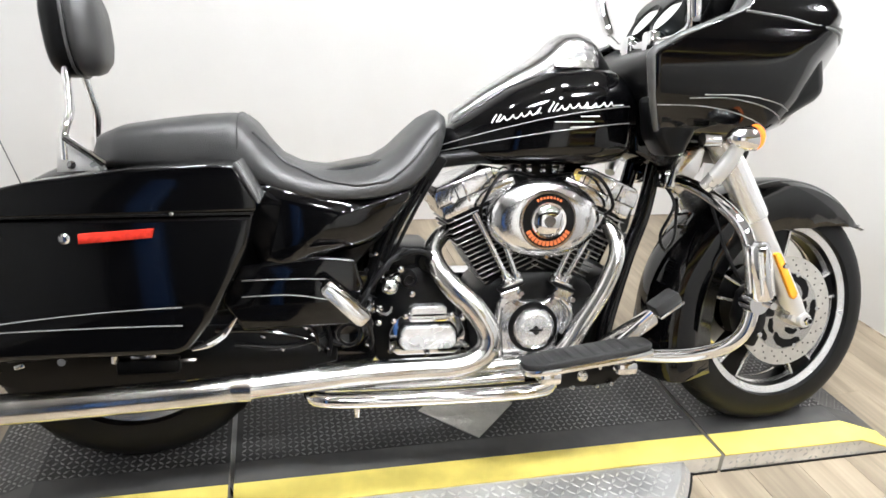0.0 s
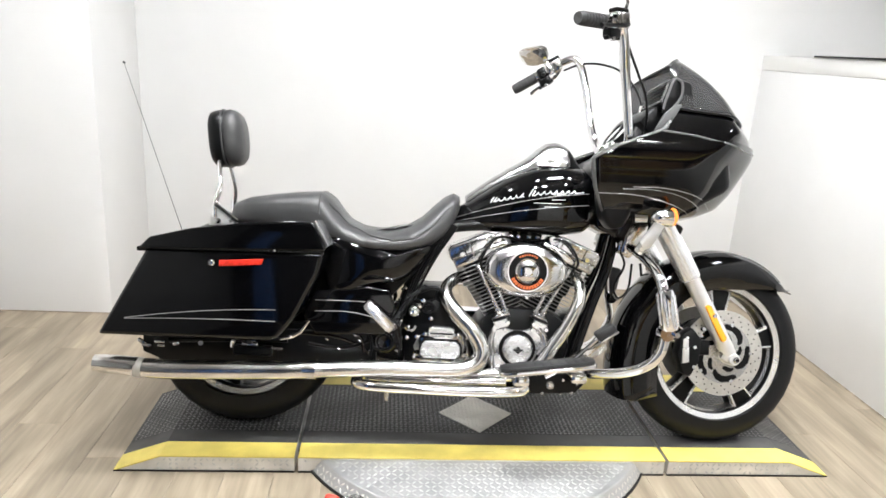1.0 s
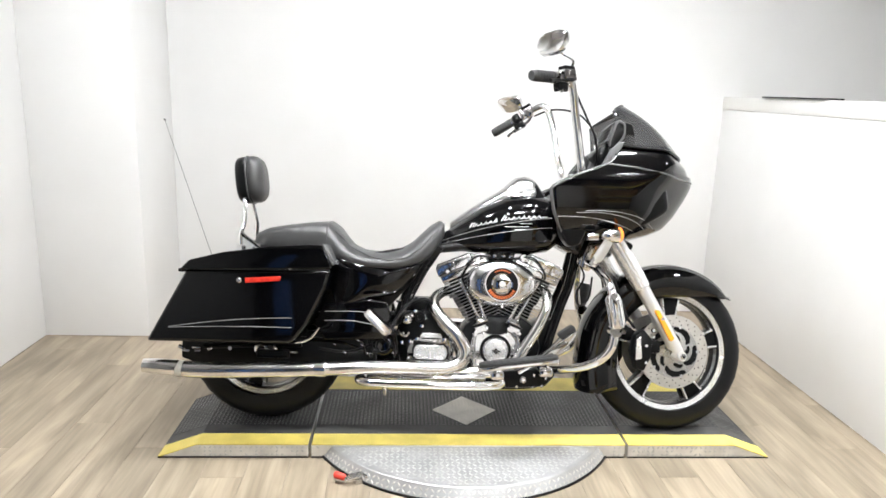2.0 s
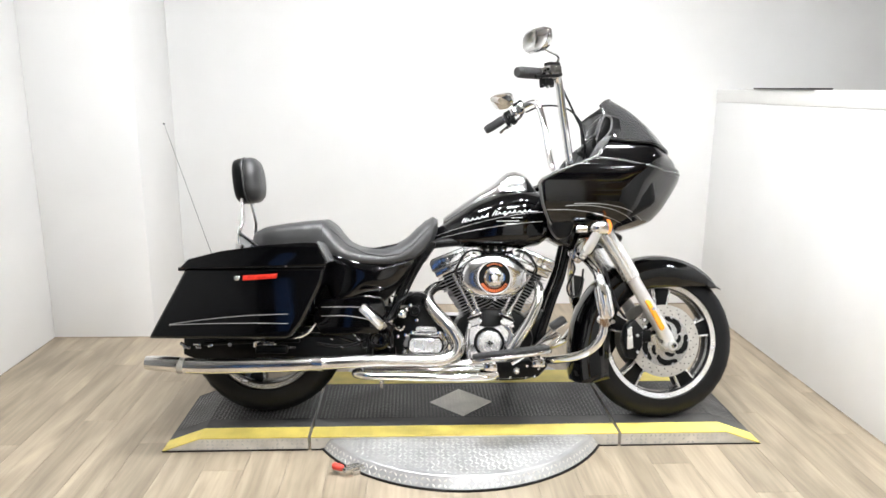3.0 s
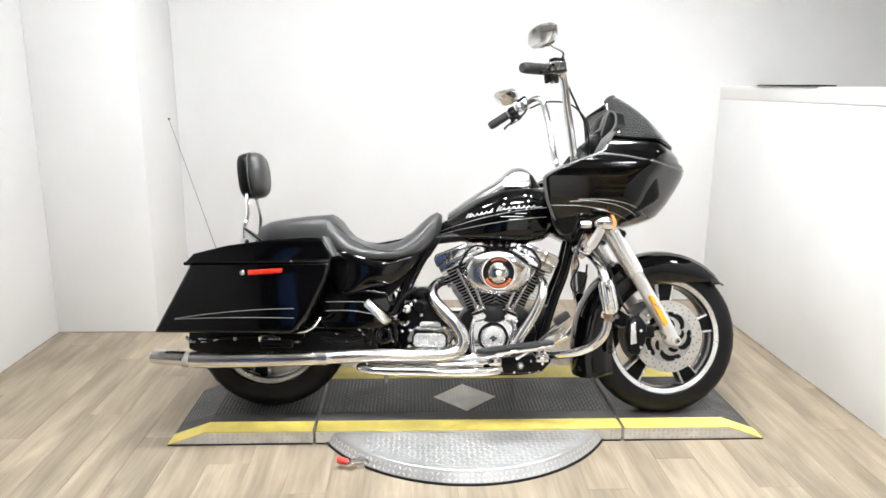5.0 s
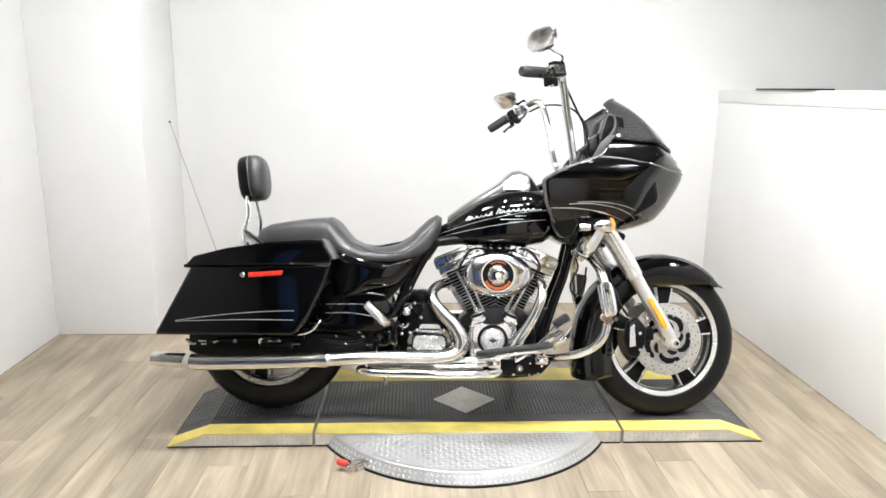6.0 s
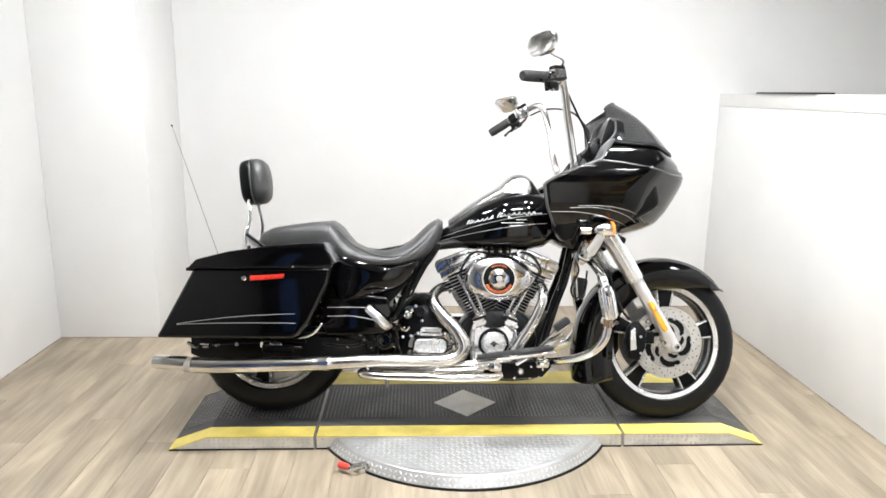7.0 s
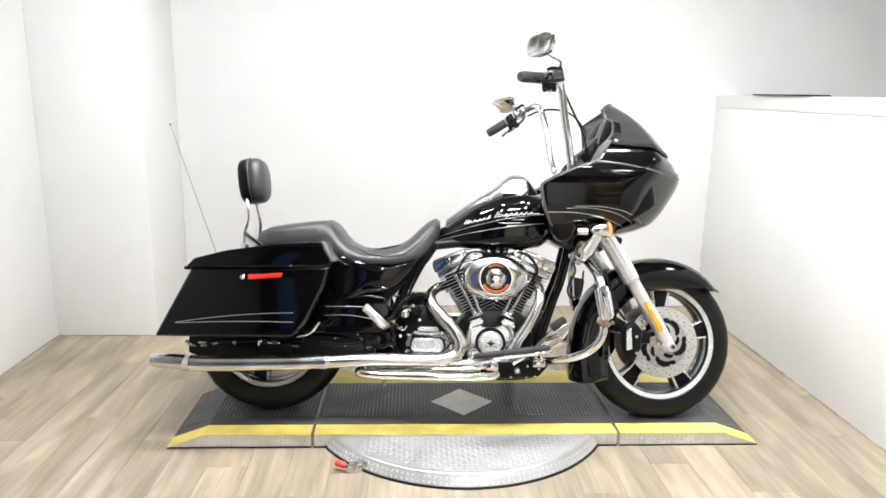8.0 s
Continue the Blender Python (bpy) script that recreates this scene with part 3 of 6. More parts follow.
def disc(w, s):
    """A floating brake disc with carrier arms; its slots and holes are painted dark."""
    y = s * 0.083
    part("brake_disc", lathe([(0.1, y - 0.003), (0.146, y - 0.003), (0.146, y + 0.003), (0.1, y + 0.003)], n=64, loop=True), DISC, w, "ground steel brake disc")
    part("disc_carrier", lathe([(0.0, y - 0.006), (0.04, y - 0.006), (0.044, y - 0.0045), (0.103, y - 0.0045), (0.103, y + 0.0045), (0.044, y + 0.0045), (0.04, y + 0.006), (0.0, y + 0.006)], n=64), WHEEL_SILVER, w, "silver disc carrier")
    # raised black plates and dots stand for the dark inside slots and holes
    for k in range(5):
        a = 85 - 72 * k
        slot = [(0.1, a + 2), (0.1015, a - 14), (0.1, a - 32), (0.092, a - 46), (0.078, a - 58), (0.063, a - 60), (0.06, a - 54), (0.069, a - 44), (0.076, a - 30), (0.08, a - 16), (0.082, a - 2), (0.09, a + 4)]
        part("carrier_slot", slab([(r * math.cos(radians(q)), r * math.sin(radians(q))) for r, q in slot], y - 0.0055, y + 0.0055, 0.0008, 1), SATIN, w, "raised black plate for the shade in a carrier slot")
        hook = [(0.07, a + 8), (0.072, a - 4), (0.066, a - 16), (0.054, a - 30), (0.044, a - 28), (0.047, a - 12), (0.058, a - 1), (0.062, a + 8)]
        part("carrier_slot", slab([(r * math.cos(radians(q)), r * math.sin(radians(q))) for r, q in hook], y - 0.0055, y + 0.0055, 0.0008, 1), SATIN, w, "raised black plate for the shade in a carrier slot")
        part("carrier_bolt", lathe([(0, -0.003), (0.006, -0.003), (0.006, 0.003), (0, 0.003)], (0.1 * math.cos(radians(a - 12)), y + s * 0.005, 0.1 * math.sin(radians(a - 12))), 10), CHROME, w)
    dots = bmesh.new()
    for k in range(60):
        a, r = 2 * math.pi * k / 60, (0.112, 0.124, 0.136)[k % 3]
        lathe([(0.0, 0), (0.0026, 0), (0.0026, 0.0004), (0.0, 0.0004)], (r * math.cos(a), y + s * 0.0031 - 0.0002, r * math.sin(a)), 8, bm=dots)
    tagged(part("disc_holes", dots, SATIN, w, "black dots for the shade in drilled holes"), kind="stuff")


wheel("front_wheel", FX - 0.004, 0.065, 0.236, 15, (-1, 1), "black cast wheel with machined edges and dual brake discs", STEER)
wheel("rear_wheel", RX_, 0.09, 0.219, 40, (-1,), "black cast rear wheel with machined rim edge", Matrix.Identity(4))


# front fork, fender, calipers
def arch(angles, outer, inner, half, cx, cz):
    rings = []
    for a in angles:
        R, S = np.interp(a, *outer), np.interp(a, *inner)
        c, s = math.cos(radians(a)), math.sin(radians(a))
        w = half
        prof = [(S, -w), (R - 0.045, -w * 1.02), (R - 0.02, -w * 0.93), (R - 0.006, -w * 0.68), (R, -w * 0.3), (R + 0.001, 0),
                (R, w * 0.3), (R - 0.006, w * 0.68), (R - 0.02, w * 0.93), (R - 0.045, w * 1.02), (S, w)]
        rings.append([(cx + max(r, S * 0.995) * c, y, max(cz + max(r, S * 0.995) * s, 0.142 if c < 0 else 0.0)) for r, y in prof])
    return skin(rings, closed=False)


def thicken(ob, d):
    m = ob.modifiers.new("thickness", "SOLIDIFY")
    m.thickness, m.offset = d, 0
    return ob


F_OUT = ([40, 60, 90, 120, 150, 180, 197, 214], [0.322, 0.331, 0.338, 0.342, 0.35, 0.368, 0.392, 0.42])
F_IN = ([40, 48, 60, 75, 90, 110, 131, 150, 180, 197, 214], [0.312, 0.285, 0.245, 0.215, 0.207, 0.212, 0.222, 0.226, 0.232, 0.248, 0.285])
ff = part("front_fender", arch(np.linspace(40, 214, 60), F_OUT, F_IN, 0.088, FX, AZ), PAINT, bike, "gloss black front fender with pinstripes")
ff.matrix_basis = STEER
thicken(ff, 0.004)


def fender_line(y, drop, a0, a1):
    pts = []
    for a in np.linspace(a0, a1, 30):
        R = np.interp(a, *F_OUT) - drop + 0.0022
        pts.append((FX + R * math.cos(radians(a)), y, AZ + R * math.sin(radians(a))))
    return tube(pts, 0.0016, n=5, sub=1)


part("pinstripe", join(fender_line(-0.0615, 0.007, 48, 112), fender_line(0.0615, 0.007, 48, 112)), STRIPE, ff, "silver pinstripe")
part("fender_tip_trim", tube([(FX + 0.32 * math.cos(radians(a)), y, AZ + 0.32 * math.sin(radians(a))) for a, y in
                              ((41, -0.07), (40.3, -0.04), (40, 0), (40.3, 0.04), (41, 0.07))], 0.0035, n=8), CHROME, ff, "chrome fender tip")


def fork_at(x, z, y):
    """A place on the steered fork, given where it stands on the bike's right side; y as built."""
    p = STEER.inverted() @ Vector((x, -0.15, z))
    return (p.x, y, p.z)


def fork_leg(s):
    y = s * 0.115
    leg = part("fork_leg", tube([fork_at(0.62, 0.602, y), fork_at(0.755, 0.375, y), fork_at(0.785, 0.322, y), fork_at(0.793, 0.305, y)], [0.0265, 0.0265, 0.026, 0.02], n=24, sub=3), SILVER, bike, "silver fork lower leg")
    leg.matrix_basis = STEER
    part("upper_cover", tube([fork_at(0.508, 0.79, y), fork_at(0.518, 0.765, y), fork_at(0.63, 0.584, y), fork_at(0.634, 0.577, y)], [0.033, 0.0355, 0.0355, 0.033], n=24, sub=3), MACHINED, leg, "bright chrome fork cover")
    ax, _, az = fork_at(0.795, 0.302, y)
    part("axle_clamp", join(lathe([(0, -0.028), (0.018, -0.028), (0.021, -0.02), (0.021, 0.028), (0, 0.028)], (ax, y + s * 0.002, az), 24),
                            rbox((ax - 0.012, y, az + 0.012), (0.036, 0.04, 0.05), 0.008, ry(31))), SILVER, leg)
    part("axle_nut", lathe([(0, 0), (0.009, 0), (0.012, 0.004), (0.012, 0.016), (0, 0.016)], (ax, y - 0.044 if s < 0 else y + 0.03, az), 6), CHROME, leg, "chrome axle nut")
    part("axle_bore", lathe([(0, 0), (0.006, 0), (0.006, 0.002), (0, 0.002)], (ax, y - 0.0455 if s < 0 else y + 0.0455, az), 12), SATIN, leg, "dark axle bore")
    if s < 0:
        part("side_reflector", slab([fork_at(px, pz, 0)[::2] for px, pz in ((0.679, 0.476), (0.687, 0.483), (0.699, 0.48), (0.759, 0.376), (0.757, 0.366), (0.746, 0.36), (0.739, 0.366))], y - 0.036, y - 0.024, 0.003), AMBER, leg, "amber side reflector")
    cal = part("brake_caliper", join(slab([(0.62, 0.375), (0.655, 0.4), (0.69, 0.36), (0.685, 0.29), (0.655, 0.235), (0.625, 0.245), (0.605, 0.31)], y - 0.03 * (s < 0) - 0.005, y + 0.03 * (s > 0) + 0.012, 0.008),
                                     rbox((0.7, y, 0.33), (0.06, 0.03, 0.05), 0.006)), SATIN, bike, "black brake caliper with bright cap")
    cal.matrix_basis = STEER
    part("caliper_cap", slab([(0.622, 0.36), (0.64, 0.37), (0.645, 0.285), (0.62, 0.28)], y - 0.04 if s < 0 else y + 0.034, y - 0.034 if s < 0 else y + 0.04, 0.002), SILVER, cal)
    for bx, bz in ((0.661, 0.335), (0.66, 0.27), (0.69, 0.395), (0.728, 0.44)):
        part("bolt", lathe([(0, 0), (0.006, 0), (0.0075, 0.004), (0.0075, 0.012), (0, 0.012)], (bx, y - 0.044 if s < 0 else y + 0.032, bz), 12), CHROME, cal)
    hose = part("brake_hose", tube([(0.63, y, 0.4), (0.6, y, 0.44), (0.585, y * 0.8, 0.5), (0.56, y * 0.6, 0.6)], 0.005, n=8), RUBBER, bike)
    hose.matrix_basis = STEER


fork_leg(-1)
fork_leg(1)
part("triple_clamp", join(rbox((0.545, 0, 0.73), (0.09, 0.28, 0.05), 0.012, ry(24)), rbox((0.47, 0, 0.9), (0.09, 0.26, 0.04), 0.012, ry(24)),
                          tube([(0.545, 0, 0.72), (0.46, 0, 0.91)], 0.04, n=20, sub=1)), SATIN, bike, "black triple clamps")

# frame
for s in (-1, 1):
    part("down_tube", tube([(0.42, s * 0.04, 0.86), (0.392, s * 0.055, 0.73), (0.357, s * 0.07, 0.576), (0.316, s * 0.08, 0.467), (0.265, s * 0.1, 0.315), (0.235, s * 0.12, 0.215), (0.16, s * 0.13, 0.175), (-0.4, s * 0.13, 0.18)], 0.019, n=14), PAINT, bike, "black frame tube")
    part("rear_frame_tube", tube([(0.36, s * 0.05, 0.84), (0.1, s * 0.06, 0.73), (-0.2, s * 0.1, 0.69), (-0.42, s * 0.12, 0.6), (-0.5, s * 0.13, 0.4), (-0.42, s * 0.13, 0.2)], 0.018, n=14), SATIN, bike, "black frame tube")
    part("seat_post_tube", tube([(-0.19, s * 0.09, 0.69), (-0.235, s * 0.1, 0.6), (-0.3, s * 0.1, 0.5), (-0.34, s * 0.11, 0.35)], 0.016, n=12), SATIN, bike)
    part("swingarm", join(slab([(-0.38, 0.37), (-0.5, 0.38), (-0.8, 0.35), (-0.85, 0.32), (-0.8, 0.285), (-0.5, 0.3), (-0.38, 0.31)], s * 0.125 - 0.02, s * 0.125 + 0.02, 0.008)), SATIN, bike)

# made-up black sheet keeps the gap below the bag dark
part("bag_support", slab([(-1.15, 0.345), (-0.4, 0.34), (-0.4, 0.25), (-0.62, 0.2), (-1.02, 0.2), (-1.15, 0.25)], -0.152, -0.135, 0.006), SATIN, bike, "black filler plate darkening the gap behind the muffler")
part("lower_frame_plate", slab([(-0.64, 0.42), (-0.33, 0.45), (-0.31, 0.25), (-0.36, 0.2), (-0.6, 0.24)], -0.14, -0.115, 0.008), PAINT, bike, "black frame plate")
# rear fender and light
R_OUT = ([20, 60, 90, 130, 170], [0.345, 0.35, 0.355, 0.36, 0.365])
R_IN = ([20, 60, 90, 130, 170], [0.24, 0.24, 0.25, 0.25, 0.26])
thicken(part("rear_fender", arch(np.linspace(20, 172, 40), R_OUT, R_IN, 0.105, RX_, AZ + 0.02), PAINT, bike, "gloss black rear fender"), 0.004)
part("tail_light", rbox((-1.13, 0, 0.55), (0.05, 0.1, 0.07), 0.015, ry(-25)), RED, bike, "red tail light")
part("rear_signal", join(rbox((-1.13, -0.22, 0.51), (0.04, 0.05, 0.035), 0.012), rbox((-1.13, 0.22, 0.51), (0.04, 0.05, 0.035), 0.012)), RED, bike, "red rear signals")

# engine
CX, CZ = 0.075, 0.30
part("crankcase", join(slab([(-0.06, 0.4), (0.0, 0.44), (0.16, 0.44), (0.22, 0.4), (0.245, 0.32), (0.22, 0.22), (0.14, 0.165), (0.0, 0.165), (-0.08, 0.22), (-0.1, 0.32)], -0.105, 0.105, 0.02),
                       rbox((0.08, 0, 0.44), (0.12, 0.16, 0.06), 0.012)), SATIN, bike, "black crankcase")
part("transmission", join(slab([(-0.1, 0.22), (-0.12, 0.4), (-0.2, 0.46), (-0.31, 0.43), (-0.33, 0.33), (-0.31, 0.22)], -0.1, 0.13, 0.02),
                          rbox((-0.24, 0.02, 0.47), (0.14, 0.2, 0.05), 0.012)), SATIN, bike, "black gearbox case")
part("primary_case", slab([(0.22, 0.4), (0.26, 0.3), (0.2, 0.2), (-0.3, 0.2), (-0.38, 0.3), (-0.3, 0.4)], 0.11, 0.19, 0.03), CHROME, bike, "chrome primary cover")


def cylinder(tilt, name, side):
    """A finned barrel, head and rocker box along an axis that leans by tilt degrees."""
    m = Matrix.Translation((CX, 0, CZ)) @ ry(tilt)
    core = part(name, join(rbox((0, 0, 0.2), (0.118, 0.166, 0.15), 0.016), rbox((0, 0, 0.245), (0.132, 0.168, 0.05), 0.012), rbox((0, 0, 0.305), (0.152, 0.188, 0.08), 0.012)), SATIN, bike, "black finned cylinder")
    core.matrix_basis = m
    z = 0.135
    for k in range(15):
        head = k >= 10
        w, d = ((0.097, 0.1) if head else (0.068 + 0.0022 * min(k, 8), 0.09))
        bm = rbox((0, 0, z), (2 * w, 2 * d, 0.0028), 0.0006, seg=1)
        bmesh.ops.bevel(bm, geom=[e for e in bm.edges if abs((e.verts[0].co - e.verts[1].co).z) > 0.0012 and abs((e.verts[0].co - e.verts[1].co).x) < 1e-4], offset=0.02, segments=3, affect="EDGES")
        bm.normal_update()
        for f in bm.faces:
            f.material_index = 1 if abs(f.normal.z) < 0.8 else 0
        fin = part("fin", bm, [SATIN, FIN_EDGE], core)
        z += 0.0128 if not head else 0.0138
    top = z + 0.004
    base = part("rocker_base", rbox((-0.006 * side, 0, top + 0.008), (0.186, 0.2, 0.032), 0.004), POLISH, core, "chrome rocker housing")
    cover = part("rocker_cover", join(slab([(side * px - 0.006 * side, pz) for px, pz in ((-0.1, 0), (-0.098, 0.036), (-0.085, 0.05), (0.05, 0.046), (0.08, 0.026), (0.09, 0))], -0.1, 0.1, 0.006, 3)), POLISH, core, "chrome rocker cover", angle=18)
    cover.matrix_basis = pose(0, 0, top + 0.02)
    part("gasket", rbox((-0.006 * side, 0, top + 0.0245), (0.188, 0.2022, 0.0024), 0.0006, seg=1), SATIN, core, "dark gasket line")
    for gx in (-0.052, 0.045):
        part("rocker_seam", rbox((gx * side, -0.1005, top + 0.042), (0.0028, 0.003, 0.042), 0.0006, seg=1), SATIN, core, "dark seam in the rocker cover")
    part("rocker_boss", lathe([(0, -0.006), (0.011, -0.006), (0.014, -0.001), (0.014, 0.004), (0, 0.004)], (0.068 * side, -0.101, top + 0.04), 20), CHROME, core)
    part("plug", tube([(-0.03 * side, -0.085, top - 0.03), (-0.035 * side, -0.115, top - 0.036)], [0.011, 0.008], n=12, sub=1), RUBBER, core, "black plug cap")
    for s in (-1, 1):
        part("rib", rbox((s * 0.03, -0.098, top + 0.035), (0.006, 0.008, 0.05), 0.002), WORN_CHROME, core)
        part("bolt", lathe([(0, 0), (0.007, 0), (0.007, 0.008), (0, 0.008)], (s * 0.065, -0.109, top + 0.03), 10), CHROME, core)
    return core


cylinder(-24, "rear_cylinder", 1)
cylinder(24, "front_cylinder", -1)
for x0, z0, x1, z1 in ((-0.006, 0.428, -0.086, 0.58), (0.018, 0.428, -0.04, 0.575), (0.117, 0.426, 0.178, 0.56), (0.142, 0.426, 0.225, 0.575)):
    tubes = part("pushrod_tube", tube([(x0, -0.125, z0), ((x0 + x1) / 2, -0.123, (z0 + z1) / 2), (x1, -0.118, z1)], 0.0075, n=14, sub=2), CHROME, bike, "chrome pushrod tube")
    lean = ry(math.degrees(math.atan2(x1 - x0, z1 - z0))) @ rx(90)
    part("tube_foot", lathe([(0, -0.012), (0.0125, -0.012), (0.0135, -0.004), (0.0105, 0.0), (0.0135, 0.004), (0.0125, 0.012), (0, 0.012)], (x0, -0.125, z0 - 0.002), 16, lean.to_3x3()), CHROME, tubes)
for lx_, lz_, lt in ((0.004, 0.399, -20), (0.132, 0.397, 22)):
    block = part("lifter_block", rbox((lx_, -0.118, lz_ - 0.012), (0.05, 0.042, 0.034), 0.006, ry(lt)), POLISH, bike, "chrome lifter cover", angle=18)
    part("gasket", rbox((lx_, -0.119, lz_ + 0.008), (0.06, 0.046, 0.008), 0.002, ry(lt)), SATIN, block, "black gasket plate")
    part("lifter_cap", rbox((lx_ + (0.002 if lt < 0 else -0.002), -0.118, lz_ + 0.0165), (0.052, 0.044, 0.009), 0.003, ry(lt)), CHROME, block)
    for s in (-1, 1):
        part("bolt", lathe([(0, -0.006), (0.006, -0.006), (0.007, -0.002), (0.007, 0.002), (0, 0.002)], (lx_ + s * 0.021, -0.142, lz_ - 0.014 + s * 0.4 * 0.021 * (1 if lt < 0 else -1)), 12), CHROME, block)
TCX, TCZ = 0.062, 0.306
cam_cover = part("cam_cover", slab([(-0.03, 0.365), (-0.012, 0.378), (0.02, 0.376), (0.04, 0.368), (0.085, 0.368), (0.108, 0.38), (0.14, 0.376), (0.152, 0.352), (0.14, 0.32), (0.128, 0.283), (0.122, 0.22), (0.105, 0.207), (-0.015, 0.205), (-0.03, 0.222)], -0.13, -0.1, 0.006, 2), POLISH, bike, "chrome cam cover", angle=18)
part("cover_arm", tube([(0.128, -0.132, 0.375), (0.148, -0.134, 0.352), (0.15, -0.134, 0.322), (0.132, -0.132, 0.29)], [0.011, 0.012, 0.012, 0.009], n=12), CHROME, cam_cover)
part("cover_arm", tube([(-0.02, -0.13, 0.37), (-0.026, -0.133, 0.33), (-0.022, -0.133, 0.26), (-0.012, -0.13, 0.215)], [0.009, 0.011, 0.011, 0.009], n=12), CHROME, cam_cover)
part("cover_recess", lathe([(0.042, -0.1315), (0.061, -0.1325), (0.062, -0.128), (0.042, -0.128)], (TCX, 0, TCZ), 40, loop=True), SATIN, cam_cover, "dark recess round the timer cover")
part("cover_rim", lathe([(0.043, -0.146), (0.0475, -0.148), (0.0505, -0.144), (0.0515, -0.12), (0.043, -0.12)], (TCX, 0, TCZ), 40, loop=True), CHROME, cam_cover)
for k in range(5):
    a = 2 * math.pi * (k + 0.3) / 5
    part("timer_screw", lathe([(0, -0.1575), (0.003, -0.1575), (0.0036, -0.156), (0.0036, -0.152), (0, -0.152)], (TCX + 0.033 * math.cos(a), 0, TCZ + 0.033 * math.sin(a)), 8), DISC, cam_cover)
part("timer_cover", lathe([(0, -0.155), (0.037, -0.155), (0.0415, -0.152), (0.0432, -0.146), (0.0432, -0.12), (0, -0.12)], (TCX, 0, TCZ), 48), MACHINED, cam_cover, "round machined timer cover", angle=15)
part("timer_emblem", join(rbox((TCX, -0.1558, TCZ), (0.032, 0.002, 0.005), 0), slab([(TCX - 0.008, TCZ + 0.004), (TCX, TCZ + 0.012), (TCX + 0.008, TCZ + 0.004)], -0.1568, -0.1548, 0), slab([(TCX - 0.01, TCZ - 0.004), (TCX, TCZ - 0.013), (TCX + 0.01, TCZ - 0.004)], -0.1568, -0.1548, 0)), SATIN, cam_cover, "small grey emblem")
for bx, bz in ((-0.018, 0.366), (0.143, 0.362), (0.14, 0.31), (-0.018, 0.225), (0.03, 0.216), (0.095, 0.217), (0.118, 0.25), (0.108, 0.37), (0.018, 0.368)):
    part("bolt", lathe([(0, -0.142), (0.006, -0.142), (0.0075, -0.139), (0.0075, -0.128), (0, -0.128)], (bx, 0, bz), 12), CHROME, cam_cover)
part("front_engine_plate", slab([(0.17, 0.2), (0.24, 0.2), (0.265, 0.31), (0.305, 0.42), (0.29, 0.43), (0.24, 0.42), (0.18, 0.38)], -0.085, 0.085, 0.012), SATIN, bike, "black front engine mount")
part("oil_filter", lathe([(0, -0.02), (0.036, -0.02), (0.038, -0.01), (0.038, 0.07), (0, 0.07)], (0.2, 0, 0.32), 28, rz(-80).to_3x3()), SATIN, bike, "black oil filter")

# air cleaner
AX, AZC = 0.079, 0.566


def oval(r1, r2, y, p=2.0, n=48):
    out = []
    for k in range(n):
        a = 2 * math.pi * k / n
        c, s = math.cos(a), math.sin(a)
        rr = (abs(c) ** p + abs(s) ** p) ** (-1 / p)
        out.append((AX + r1 * c * rr, y, AZC + r2 * s * rr))
    return out


ac = part("air_cleaner", skin([oval(0.127, 0.083, -0.085), oval(0.138, 0.094, -0.1), oval(0.139, 0.095, -0.122), oval(0.131, 0.088, -0.14), oval(0.106, 0.074, -0.151, 2), oval(0.078, 0.065, -0.1545), oval(0.05, 0.05, -0.156)]), POLISH, bike, "oval chrome air cleaner cover", angle=60)
part("backing_plate", skin([oval(0.11, 0.07, -0.06), oval(0.114, 0.074, -0.088)]), SATIN, ac)
part("insert_ring", lathe([(0.04, -0.157), (0.063, -0.158), (0.065, -0.15), (0.04, -0.15)], (AX, 0, AZC), 48, loop=True), PLASTIC, ac, "black ring of the insert")
part("insert_edge", lathe([(0.0625, -0.159), (0.067, -0.159), (0.069, -0.1565), (0.07, -0.15), (0.0625, -0.15)], (AX, 0, AZC), 48, loop=True), CHROME, ac)
part("insert_dome", lathe([(0, -0.172), (0.012, -0.172), (0.014, -0.169), (0.024, -0.168), (0.034, -0.164), (0.036, -0.1625), (0.041, -0.1635), (0.044, -0.159), (0.044, -0.15), (0, -0.15)], (AX, 0, AZC), 40), CHROME, ac, "chrome centre dome")
for lo, hi, nb, nm in ((205, 335, 13, "lettering_bar"), (55, 125, 8, "upper_lettering_bar")):
    for k in range(nb):
        a = lo + (hi - lo) * (k + 0.5) / nb
        b = part(nm, rbox((0, 0, 0), (0.0072 if nb > 8 else 0.005, 0.002, 0.0115 if nb > 8 else 0.006), 0.0006, seg=1), ORANGE, ac, "orange lettering bar")
        rr = 0.0535
        b.matrix_basis = Matrix.Translation((AX + rr * math.cos(radians(a)), -0.159, AZC + rr * math.sin(radians(a)))) @ ry(-(a + 90))
part("breather_bolt", lathe([(0, -0.02), (0.0045, -0.02), (0.0045, 0.0), (0, 0.0)], (0.083, -0.125, 0.478), 12), CHROME, ac)
part("intake", rbox((0.083, -0.03, 0.56), (0.09, 0.12, 0.07), 0.015), SATIN, bike, "black intake body")

# gearbox side cover
tr = part("gearbox_cover", slab([(-0.281, 0.262), (-0.282, 0.3), (-0.268, 0.332), (-0.245, 0.347), (-0.13, 0.347), (-0.112, 0.33), (-0.1, 0.3), (-0.104, 0.262), (-0.125, 0.246), (-0.26, 0.246)], -0.122, -0.095, 0.004), CHROME, bike, "chrome gearbox side cover", angle=25)
